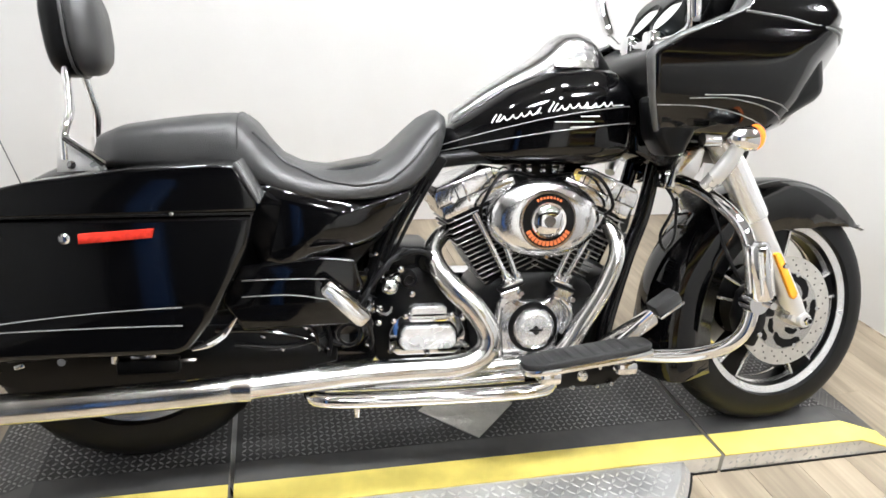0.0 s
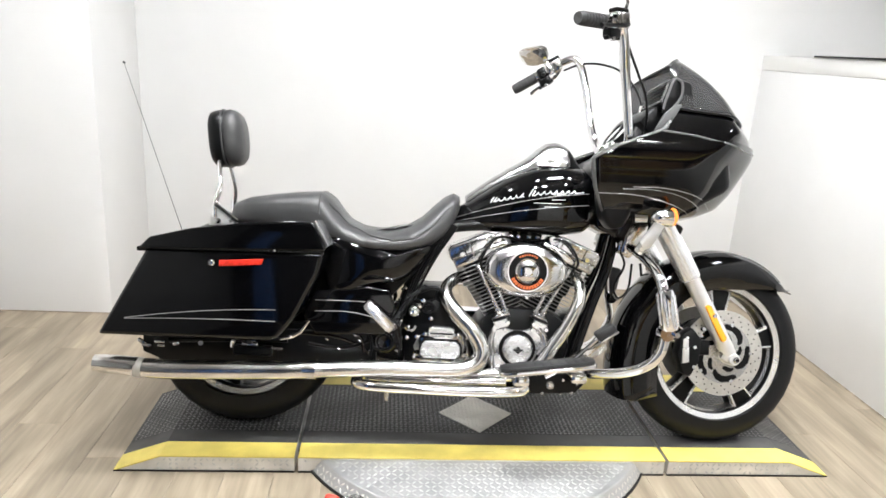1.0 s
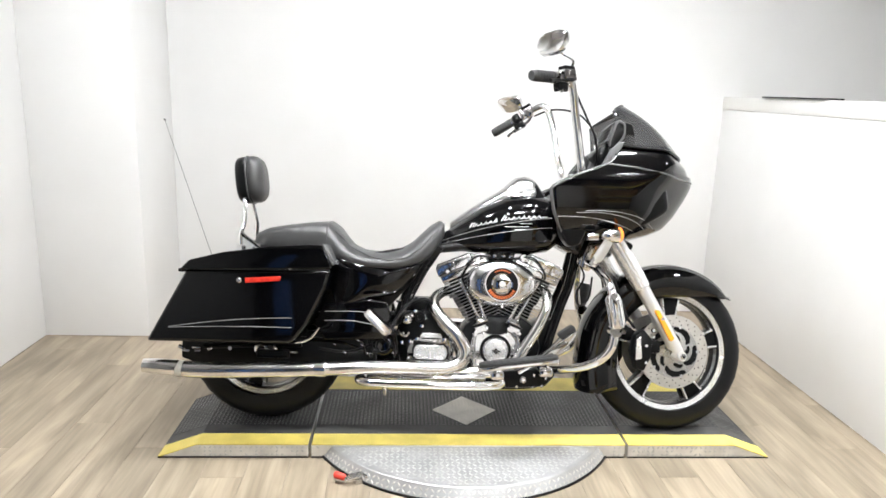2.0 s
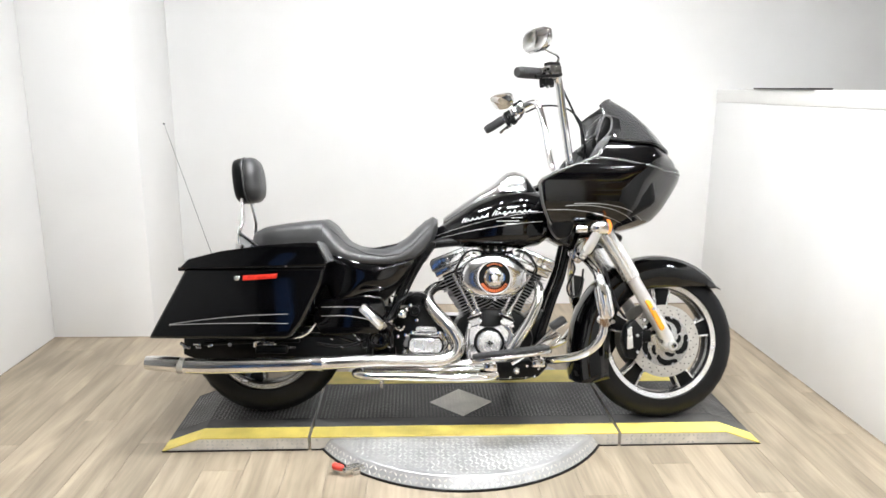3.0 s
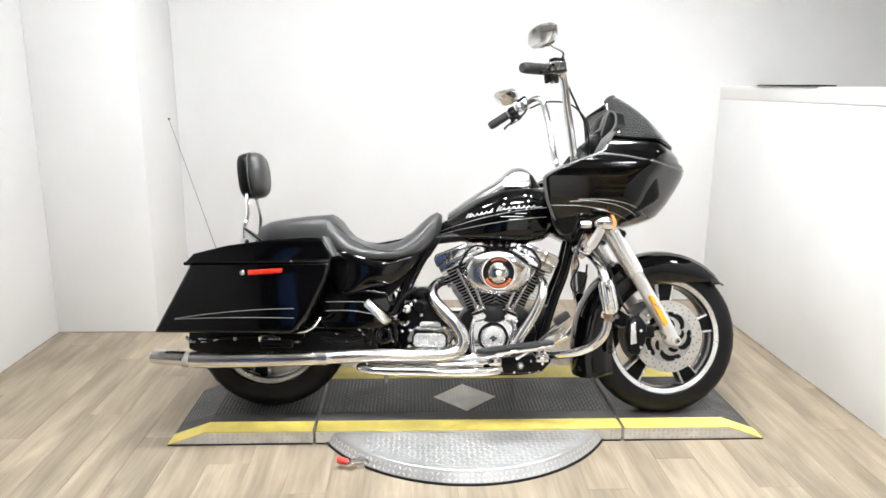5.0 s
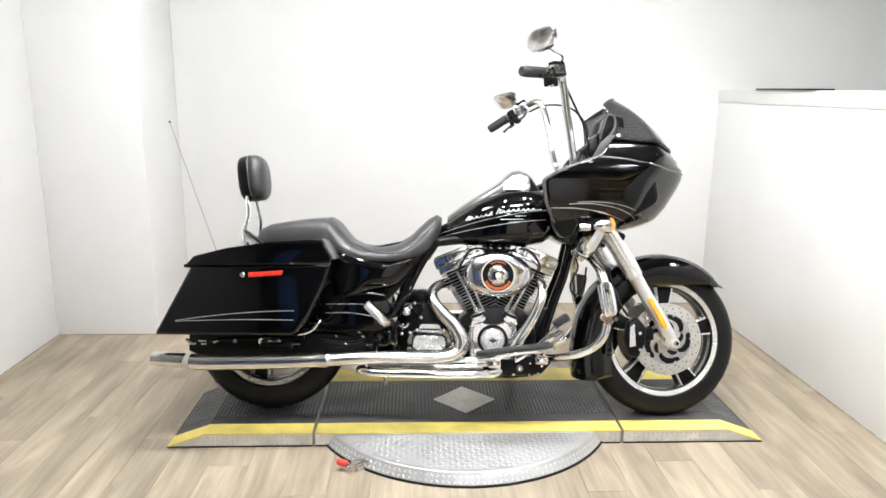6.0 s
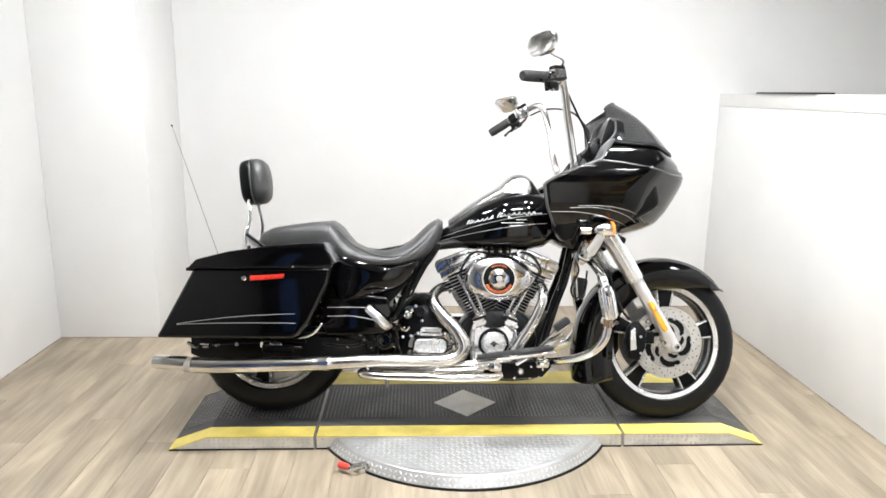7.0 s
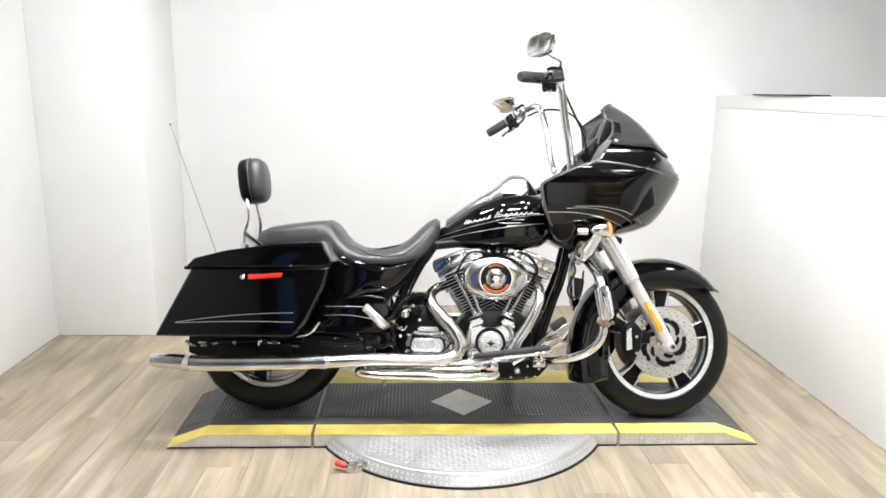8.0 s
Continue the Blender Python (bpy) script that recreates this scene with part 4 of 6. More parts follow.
part("cover_face", slab([(-0.258, 0.278), (-0.256, 0.306), (-0.244, 0.32), (-0.14, 0.32), (-0.128, 0.306), (-0.126, 0.278), (-0.138, 0.264), (-0.246, 0.264)], -0.142, -0.118, 0.004, 2), MACHINED, tr, "flat bright cover face", angle=15)
part("face_joint", slab([(-0.264, 0.276), (-0.262, 0.309), (-0.247, 0.326), (-0.137, 0.326), (-0.122, 0.309), (-0.12, 0.276), (-0.135, 0.258), (-0.249, 0.258)], -0.1235, -0.118, 0.001, 1), SATIN, tr, "dark joint round the face")
part("cover_cap", slab([(-0.235, 0.333), (-0.232, 0.36), (-0.222, 0.366), (-0.16, 0.366), (-0.148, 0.36), (-0.146, 0.333)], -0.134, -0.1, 0.004, 2), MACHINED, tr, angle=15)
part("cap_groove", rbox((-0.19, -0.1345, 0.345), (0.075, 0.002, 0.004), 0), SATIN, tr)
for bx, bz in ((-0.272, 0.332), (-0.279, 0.262), (-0.108, 0.335), (-0.1, 0.268), (-0.192, 0.25), (-0.245, 0.342), (-0.137, 0.342)):
    part("bolt", lathe([(0, -0.013), (0.0065, -0.012), (0.0078, -0.004), (0.0078, 0.0), (0, 0)], (bx, -0.122, bz), 12), CHROME, tr)
for bx, bz in ((-0.228, 0.391), (-0.302, 0.359), (-0.305, 0.325), (-0.255, 0.45), (-0.12, 0.4), (-0.35, 0.3)):
    part("bolt", lathe([(0, -0.013), (0.007, -0.012), (0.0085, -0.004), (0.0085, 0.0), (0, 0)], (bx, -0.106, bz), 12), CHROME, tr)
pump = part("master_cylinder", join(lathe([(0, -0.04), (0.007, -0.039), (0.0075, -0.032), (0.012, -0.03), (0.0185, -0.024), (0.021, -0.014), (0.021, -0.004), (0.018, 0.0), (0.018, 0.03), (0, 0.03)], (-0.284, -0.14, 0.42), 24),
                                    rbox((-0.272, -0.135, 0.432), (0.026, 0.03, 0.018), 0.005, ry(-30))), CHROME, bike, "chrome rear brake cylinder")
part("chrome_hook", tube([(-0.312, -0.14, 0.362), (-0.3, -0.145, 0.354), (-0.285, -0.145, 0.356), (-0.277, -0.14, 0.368)], 0.0055, n=8), CHROME, pump)
part("strap", tube([(-0.306, -0.15, 0.46), (-0.296, -0.155, 0.466), (-0.27, -0.15, 0.487)], [0.007, 0.006, 0.005], n=8), WORN_CHROME, pump)
part("reservoir", join(lathe([(0, -0.03), (0.014, -0.032), (0.018, -0.026), (0.02, -0.02), (0.02, 0.02), (0, 0.02)], (-0.237, -0.1, 0.427), 20),
                       lathe([(0.009, -0.036), (0.012, -0.036), (0.012, -0.03), (0.009, -0.03)], (-0.237, -0.1, 0.427), 20, loop=True)), PLASTIC, bike, "black brake reservoir")
part("starter", lathe([(0, -0.1), (0.02, -0.1), (0.026, -0.09), (0.026, 0.05), (0, 0.05)], (-0.19, 0, 0.462), 24), SATIN, bike, "black starter motor")
pivot = part("shock_mount", lathe([(0, -0.16), (0.03, -0.165), (0.036, -0.16), (0.045, -0.15), (0.045, -0.12), (0, -0.12)], (-0.375, 0, 0.315), 28), PAINT, bike, "black pivot cover")
part("pivot_ring", lathe([(0.02, -0.167), (0.026, -0.167), (0.026, -0.16), (0.02, -0.16)], (-0.375, 0, 0.315), 28, loop=True), PLASTIC, pivot)

# hoses, bolts and fittings round the gearbox and below the seat
random.seed(21)
for k in range(6):
    bx, bz = random.uniform(-0.37, -0.3), random.uniform(0.42, 0.56)
    part("fitting", lathe([(0, -0.01), (0.004, -0.009), (0.0052, 0.0), (0.0052, 0.006), (0, 0.006)], (bx, -0.135, bz), 10), (CHROME, SATIN, DISC)[k % 3], bike)
for k, (x0, z0, x1, z1, x2, z2) in enumerate(((-0.5, 0.36, -0.4, 0.42, -0.31, 0.36), (-0.46, 0.3, -0.36, 0.37, -0.3, 0.47), (-0.25, 0.5, -0.3, 0.46, -0.36, 0.36), (-0.16, 0.46, -0.22, 0.5, -0.29, 0.47), (-0.44, 0.37, -0.41, 0.3, -0.34, 0.29))):
    part("hose", tube([(x0, -0.13, z0), (x1, -0.165, z1), (x2, -0.13, z2)], 0.0065, n=9), RUBBER, bike)
part("top_mount", slab([(0.02, 0.69), (0.14, 0.69), (0.125, 0.63), (0.04, 0.63)], -0.06, 0.06, 0.006), SATIN, bike, "black top engine mount")
for bx in (0.03, 0.055, 0.09, 0.12):
    part("mount_bolt", lathe([(0, -0.012), (0.007, -0.01), (0.007, 0.0), (0, 0.0)], (bx, -0.06, 0.675), 10), CHROME, bike)
part("plug_lead", tube([(0.07, -0.07, 0.66), (-0.02, -0.115, 0.67), (-0.07, -0.125, 0.6), (-0.065, -0.1, 0.56)], 0.0045, n=8), PLASTIC, bike)
part("plug_lead", tube([(0.1, -0.07, 0.66), (0.2, -0.118, 0.67), (0.25, -0.125, 0.6), (0.225, -0.1, 0.56)], 0.0045, n=8), PLASTIC, bike)

# exhaust
part("rear_header", tube([(-0.12, -0.05, 0.53), (-0.155, -0.08, 0.522), (-0.182, -0.118, 0.495), (-0.176, -0.152, 0.458), (-0.142, -0.178, 0.416), (-0.095, -0.19, 0.37), (-0.062, -0.195, 0.31), (-0.078, -0.2, 0.265), (-0.14, -0.207, 0.243), (-0.25, -0.215, 0.243), (-0.4, -0.235, 0.246)],
                                   [0.02, 0.02, 0.021, 0.024, 0.026, 0.027, 0.027, 0.027, 0.027, 0.027, 0.027], n=18), DULL_CHROME, bike, "chrome exhaust header with heat shield")
part("front_header", tube([(0.215, -0.05, 0.565), (0.243, -0.085, 0.553), (0.26, -0.122, 0.525), (0.257, -0.15, 0.488), (0.242, -0.16, 0.445), (0.214, -0.163, 0.388), (0.174, -0.165, 0.325), (0.14, -0.165, 0.268), (0.1, -0.162, 0.23), (0.0, -0.16, 0.222), (-0.15, -0.17, 0.222)],
                          [0.017, 0.018, 0.019, 0.02, 0.021, 0.022, 0.0225, 0.0225, 0.022, 0.022, 0.022], n=18), DULL_CHROME, bike, "chrome front exhaust header")
for s, pname in ((-1, "right"), (1, "left")):
    muf = part("muffler", tube([(-0.34, s * 0.233, 0.248), (-0.42, s * 0.24, 0.245), (-0.56, s * 0.25, 0.238), (-0.6, s * 0.255, 0.237), (-0.7, s * 0.262, 0.233), (-1.0, s * 0.28, 0.2265), (-1.1, s * 0.285, 0.2285)],
                              [0.0245, 0.0255, 0.026, 0.0275, 0.029, 0.03, 0.03], n=24, sub=4), DULL_CHROME, bike, "long chrome muffler")
    part("tip", tube([(-1.1, s * 0.285, 0.23), (-1.115, s * 0.286, 0.232), (-1.2, s * 0.29, 0.237), (-1.238, s * 0.292, 0.239)], [0.0255, 0.029, 0.028, 0.0245], n=24, sub=3), DULL_CHROME, muf, "slash-cut chrome tip")
    part("tip_seam", tube([(-1.095, s * 0.2848, 0.2285), (-1.102, s * 0.285, 0.229), (-1.118, s * 0.2855, 0.231)], [0.0302, 0.0308, 0.0298], n=24, sub=1), DISC, muf, "dark seam before the tip")
    part("muffler_mark", lathe([(0.0285, -0.004), (0.0305, -0.003), (0.0305, 0.003), (0.0285, 0.004)], (-0.79, s * 0.2675, 0.2312), 24, rz(90).to_3x3(), loop=True), WORN_CHROME, muf)
    part("clamp", lathe([(0.028, -0.02), (0.0305, -0.02), (0.0305, 0.02), (0.028, 0.02)], (-0.6, s * 0.254, 0.237), 24, rz(90).to_3x3(), loop=True), WORN_CHROME, muf)
    part("bracket", rbox((-0.78, s * 0.23, 0.285), (0.12, 0.03, 0.03), 0.006), SATIN, muf)
part("lower_pipe", tube([(-0.455, -0.16, 0.19), (-0.46, -0.2, 0.192), (-0.44, -0.225, 0.19), (-0.36, -0.23, 0.185), (-0.1, -0.23, 0.182), (0.05, -0.225, 0.185), (0.085, -0.21, 0.195)], 0.017, n=16), CHROME, bike, "lower chrome exhaust shield")
part("upper_shield", tube([(-0.43, -0.2, 0.208), (-0.2, -0.205, 0.207), (0.02, -0.2, 0.21)], 0.012, n=14), CHROME, bike)
part("drain_stub", lathe([(0, -0.02), (0.006, -0.02), (0.008, 0.0), (0.008, 0.02), (0, 0.02)], (-0.36, -0.2, 0.155), 12, rx(90).to_3x3()), CHROME, bike)

# chrome hangers and slotted clamps between the bag and the muffler
hanger = part("muffler_hanger", join(tube([(-0.845, -0.23, 0.292), (-0.842, -0.23, 0.312), (-0.82, -0.23, 0.318), (-0.8, -0.23, 0.31), (-0.77, -0.23, 0.314)], 0.0075, n=8),
                                     rbox((-0.79, -0.228, 0.299), (0.05, 0.012, 0.022), 0.004), tube([(-0.77, -0.23, 0.296), (-0.72, -0.228, 0.292), (-0.69, -0.225, 0.291)], 0.006, n=8)), WORN_CHROME, bike, "chrome muffler hanger")
part("bolt", lathe([(0, -0.008), (0.008, -0.008), (0.01, -0.003), (0.01, 0.004), (0, 0.004)], (-0.79, -0.236, 0.312), 12), CHROME, hanger)
clamp = part("slotted_clamp", join(rbox((-1.115, -0.25, 0.302), (0.028, 0.012, 0.012), 0.003, ry(30)), rbox((-1.1, -0.25, 0.292), (0.03, 0.012, 0.01), 0.003)), WORN_CHROME, bike, "slotted chrome clamp below the bag")
part("clamp_arm", rbox((-1.06, -0.25, 0.304), (0.032, 0.012, 0.009), 0.003), WORN_CHROME, clamp)
part("clamp_arm", rbox((-1.055, -0.25, 0.292), (0.022, 0.012, 0.008), 0.002), WORN_CHROME, clamp)
part("clamp_arm", rbox((-1.01, -0.25, 0.3), (0.02, 0.012, 0.011), 0.003, ry(-20)), WORN_CHROME, clamp)
part("bolt", lathe([(0, -0.006), (0.008, -0.006), (0.008, 0.004), (0, 0.004)], (-0.938, -0.24, 0.303), 10), CHROME, clamp)

# lines and clips added along the lower frame for glints, before the dark plate
for k, way in enumerate((((-0.66, 0.33), (-0.55, 0.325), (-0.46, 0.3), (-0.42, 0.27)), ((-0.62, 0.3), (-0.52, 0.29), (-0.44, 0.31), (-0.36, 0.36)),
                         ((-0.48, 0.35), (-0.45, 0.32), (-0.44, 0.28)), ((-0.43, 0.36), (-0.415, 0.31), (-0.42, 0.27)), ((-0.34, 0.36), (-0.325, 0.31), (-0.33, 0.27)))):
    part("brake_line", tube([(x, -0.152 - 0.006 * k, z) for x, z in way], 0.0055 if k < 2 else 0.0045, n=8), PAINT if k % 2 == 0 else SATIN, bike, "black line added to catch highlights")
for bx, bz in ((-0.47, 0.335), (-0.455, 0.318), (-0.56, 0.318), (-0.42, 0.285), (-0.52, 0.288), (-0.335, 0.29)):
    part("clip", rbox((bx, -0.17, bz), (0.012, 0.008, 0.006), 0.002, ry(30)), CHROME, bike, "small chrome clip")
# two made-up black fillers close gaps that should read dark
part("neck_panel", slab([(0.3, 0.82), (0.42, 0.83), (0.43, 0.74), (0.42, 0.68), (0.37, 0.69), (0.31, 0.72)], -0.1, 0.1, 0.01), PAINT, bike, "black filler panel between tank and fairing")
part("steering_cover", slab([(0.4, 0.77), (0.5, 0.77), (0.505, 0.69), (0.465, 0.645), (0.4, 0.66)], -0.085, 0.085, 0.01), PAINT, bike, "black filler added round the steering head")

# tank
T_X = [-0.185, -0.15, -0.09, 0.0, 0.1, 0.2, 0.265, 0.3, 0.315]
T_TOP = [0.742, 0.765, 0.808, 0.872, 0.918, 0.93, 0.917, 0.885, 0.84]
T_BOT = [0.715, 0.7, 0.69, 0.683, 0.682, 0.684, 0.694, 0.72, 0.76]
T_HALF = [0.03, 0.06, 0.095, 0.135, 0.158, 0.16, 0.145, 0.12, 0.08]


def tank_point(x, a, out=0.0):
    """A point of the tank's skin: a in degrees, -90 at the side facing the right, 0 on top."""
    top, bot, half = (float(np.interp(x, T_X, v)) for v in (T_TOP, T_BOT, T_HALF))
    s, c = math.sin(radians(a)), math.cos(radians(a))
    mid = bot + (top - bot) * 0.42
    y = (half + out) * math.copysign(abs(s) ** 0.75, s)
    if c >= 0:
        z = mid + (top - mid + out) * abs(c) ** 0.85
    else:
        z = mid - (mid - bot + out) * abs(c) ** 0.42
    return Vector((x, y, z))


xs = [float(v) for v in np.interp(np.linspace(0, 1, 36), np.linspace(0, 1, len(T_X)), T_X)]
tank = part("fuel_tank", skin([[tank_point(x, 360 * k / 40) for k in range(40)] for x in xs]), PAINT, bike, "gloss black fuel tank with pinstripes", angle=60)


def tank_angle(x, z):
    """The angle at which the tank's right side stands at height z."""
    best = min(range(-170, -5), key=lambda a: abs(tank_point(x, a).z - z))
    return best


def tank_line(x0, z0, x1, z1, sag, r=0.0016):
    pts = []
    for t in np.linspace(0, 1, 26):
        x, z = x0 + (x1 - x0) * t, z0 + (z1 - z0) * t + sag * 4 * t * (1 - t)
        p = tank_point(x, tank_angle(x, z), 0.0008)
        pts.append((p.x, p.y, z))
    return tube(pts, r, n=5, sub=1)


part("pinstripe", tank_line(-0.16, 0.729, 0.27, 0.828, 0.015, 0.0011), STRIPE, tank, "silver pinstripe")
part("pinstripe", tank_line(-0.16, 0.716, 0.27, 0.79, 0.01, 0.0011), STRIPE, tank, "silver pinstripe")


def tank_spot(x, z, out=0.0012):
    return (x, tank_point(x, tank_angle(x, z), out).y, z)


def tank_stroke(pts, r):
    return tube([tank_spot(x, z) for x, z in spline_xz(pts)], r, n=6, sub=1)


def spline_xz(pts):
    return [(p.x, p.z) for p in spline([(x, 0, z) for x, z in pts], 5)]


# a flowing white emblem, as plain strokes
def script_base(x):
    return float(np.interp(x, [-0.057, -0.012, 0.057, 0.126, 0.241], [0.786, 0.796, 0.812, 0.824, 0.832]))


def script_wave(x0, x1, high, turns, r):
    """A slanted run of small loops along the emblem's base line."""
    pts = []
    n = turns * 8
    for k in range(n + 1):
        t = k / n
        a = 2 * math.pi * turns * t
        up = high * (0.5 - 0.5 * math.cos(a))
        x = x0 + (x1 - x0) * t + 0.35 * up + 0.0022 * math.sin(a)
        pts.append(tank_spot(x, script_base(x) - 0.004 + up))
    return tube(pts, r, n=5, sub=1)


part("emblem_stroke", script_wave(-0.036, 0.055, 0.0095, 5, 0.0016), WHITE, tank, "white emblem stroke")
part("emblem_stroke", script_wave(0.086, 0.225, 0.0095, 7, 0.0016), WHITE, tank, "white emblem stroke")
for x0, up in ((-0.05, 0.019), (-0.04, 0.017), (0.045, 0.015), (0.07, 0.022), (0.08, 0.018), (0.152, 0.012)):
    z0 = script_base(x0) - 0.004
    part("emblem_stroke", tank_stroke([(x0, z0), (x0 + up * 0.28, z0 + up * 0.5), (x0 + up * 0.6, z0 + up)], 0.0019), WHITE, tank, "white emblem stroke")
part("emblem_stroke", tank_stroke([(0.222, script_base(0.222) - 0.003), (0.25, script_base(0.25) - 0.001)], 0.0012), WHITE, tank, "white emblem stroke")
for x0, x1, z in ((0.144, 0.188, 0.802), (0.085, 0.175, 0.789), (0.12, 0.166, 0.778)):
    part("emblem_bar", tank_line(x0, z, x1, z + 0.002, 0, 0.0011), WHITE, tank, "thin white bar")

# chrome console along the top of the tank
C_X = [-0.125, -0.052, 0.02, 0.06, 0.09, 0.115, 0.138, 0.174, 0.205, 0.225, 0.242, 0.262]
C_TOP = [0.806, 0.861, 0.908, 0.932, 0.954, 0.98, 0.996, 1.002, 0.991, 0.968, 0.942, 0.915]
C_HALF = [0.03, 0.044, 0.058, 0.066, 0.072, 0.076, 0.079, 0.081, 0.08, 0.076, 0.07, 0.058]


def console_ring(x, out=0.0):
    """A boxy arch from the tank's skin on one side to the other."""
    top, half = float(np.interp(x, C_X, C_TOP)) + out, float(np.interp(x, C_X, C_HALF)) + out
    foot = float(np.interp(x, T_X, T_TOP)) - 0.03
    ring = []
    for a in np.linspace(-90, 90, 25):
        q = radians(a)
        ring.append((x, half * math.copysign(abs(math.sin(q)) ** 0.8, math.sin(q)), foot + (top - foot) * math.cos(q) ** 0.62))
    return ring


def console_shell(x0, x1, n, out=0.0):
    return skin([console_ring(x, out) for x in np.linspace(x0, x1, n)])


console = part("tank_console", console_shell(-0.125, 0.262, 60), CONSOLE, bike, "chrome tank console with filler door", angle=60)
part("front_cap", console_shell(0.214, 0.2645, 12, 0.0015), PLASTIC, console, "black front face of the console")
for s in (-1, 1):
    part("base_trim", tube([(x, s * (float(np.interp(x, C_X, C_HALF)) + 0.004), tank_point(x, 0).z - float(np.interp(x, [-0.1, 0.0, 0.2, 0.26], [0.008, 0.012, 0.016, 0.02]))) for x in np.linspace(-0.115, 0.25, 20)], 0.003, n=8, sub=1), DULL_CHROME, console, "thin chrome edge of the console")
    part("side_panel", moved(slab([(0.102, -0.026), (0.108, 0.012), (0.13, 0.034), (0.185, 0.036), (0.197, 0.018), (0.2, -0.026)], -0.002, 0.002, 0.0015), Matrix.Translation((0, s * 0.0755, 0.938)) @ rx(s * 26)), DULL_CHROME, console, "raised chrome side panel")

# seat
S_X = [-0.905, -0.885, -0.84, -0.76, -0.68, -0.62, -0.595, -0.57, -0.545, -0.515, -0.47, -0.42, -0.37, -0.32, -0.27, -0.235, -0.2, -0.168, -0.148]
S_TOP = [0.7, 0.745, 0.764, 0.778, 0.789, 0.794, 0.793, 0.775, 0.742, 0.708, 0.687, 0.681, 0.683, 0.696, 0.727, 0.763, 0.795, 0.812, 0.80]
S_BOT = [0.68, 0.672, 0.668, 0.66, 0.652, 0.645, 0.641, 0.638, 0.63, 0.621, 0.613, 0.609, 0.608, 0.61, 0.619, 0.632, 0.66, 0.70, 0.75]
S_HALF = [0.08, 0.115, 0.148, 0.164, 0.168, 0.168, 0.168, 0.17, 0.175, 0.18, 0.19, 0.195, 0.196, 0.194, 0.186, 0.172, 0.15, 0.12, 0.07]


def seat_point(x, a):
    """A point of the upholstery: a runs from the right edge (0) over the top (90) to the left edge (180) and back below."""
    top, bot, half = (float(np.interp(x, S_X, v)) for v in (S_TOP, S_BOT, S_HALF))
    bucket = float(np.interp(x, [-0.62, -0.55, -0.2, -0.16], [0, 1, 1, 0.6]))
    c, s = math.cos(radians(a)), math.sin(radians(a))
    y = -half * math.copysign(abs(c) ** (0.6 + 0.1 * bucket), c)
    mid = bot + (top - bot) * (0.5 - 0.2 * bucket)
    z = mid + (top - mid) * abs(s) ** (0.55 + 0.5 * bucket) if s >= 0 else mid - (mid - bot) * abs(s) ** 0.5
    return Vector((x, y, z))


rings = [[seat_point(x, 360 * k / 36) for k in range(36)] for x in np.interp(np.linspace(0, 1, 72), np.linspace(0, 1, len(S_X)), S_X)]
seat = part("seat", skin(rings), LEATHER, bike, "black vinyl two-up seat", angle=70)
for s in (-1, 1):
    welt = []
    for x in np.linspace(-0.575, -0.175, 26):
        want = float(np.interp(x, [-0.575, -0.509, -0.429, -0.361, -0.293, -0.237, -0.18], [0.752, 0.69, 0.655, 0.645, 0.656, 0.699, 0.765]))
        p = min((seat_point(x, a) for a in range(4, 88, 2)), key=lambda q: abs(q.z - want))
        welt.append((p.x, -s * p.y, p.z + 0.0008))
    part("seam", tube(welt, 0.0032, n=6, sub=1), LEATHER, seat, "stitched seat seam")
part("seat_strap_seam", tube([seat_point(-0.603, a) + Vector((0, 0, 0.0005)) for a in range(2, 180, 6)], 0.0026, n=6, sub=1), LEATHER, seat, "seam between the two seat pads")

# passenger backrest with its chrome bar


def pad_ring(dx, w):
    """One outline of the backrest cushion, w times its full size."""
    ring = []
    for q in range(28):
        c, s = math.cos(2 * math.pi * q / 28), math.sin(2 * math.pi * q / 28)
        ring.append((dx, 0.09 * w * math.copysign(abs(c) ** 0.7, c), 0.945 + 0.095 * w * math.copysign(abs(s) ** 0.7, s)))
    return ring


rest = part("backrest", skin([pad_ring(d, w) for d, w in ((-0.042, 0.66), (-0.041, 0.86), (-0.034, 0.96), (-0.018, 1.0), (0.004, 1.0), (0.01, 0.97), (0.01, 0.5))]),
            PLASTIC, bike, "black padded passenger backrest with moulded shell", angle=50)
part("cushion", skin([pad_ring(d, w) for d, w in ((0.006, 0.9), (0.012, 0.985), (0.026, 1.0), (0.042, 0.95), (0.056, 0.8), (0.064, 0.55), (0.067, 0.25))]), LEATHER, rest, "grey-black vinyl cushion", angle=70)
rest.matrix_basis = Matrix.Translation((-0.945, 0, 0.01)) @ Matrix.Translation((0, 0, 0.945)) @ ry(-7) @ Matrix.Translation((0, 0, -0.945))
part("backrest_seam", tube([(0.004, 0.0905 * math.copysign(abs(math.cos(a)) ** 0.7, math.cos(a)), 0.945 + 0.0955 * math.copysign(abs(math.sin(a)) ** 0.7, math.sin(a)))
                            for a in np.linspace(0, 2 * math.pi, 33)[:-1]], 0.003, n=6, sub=2, loop=True), LEATHER, rest)
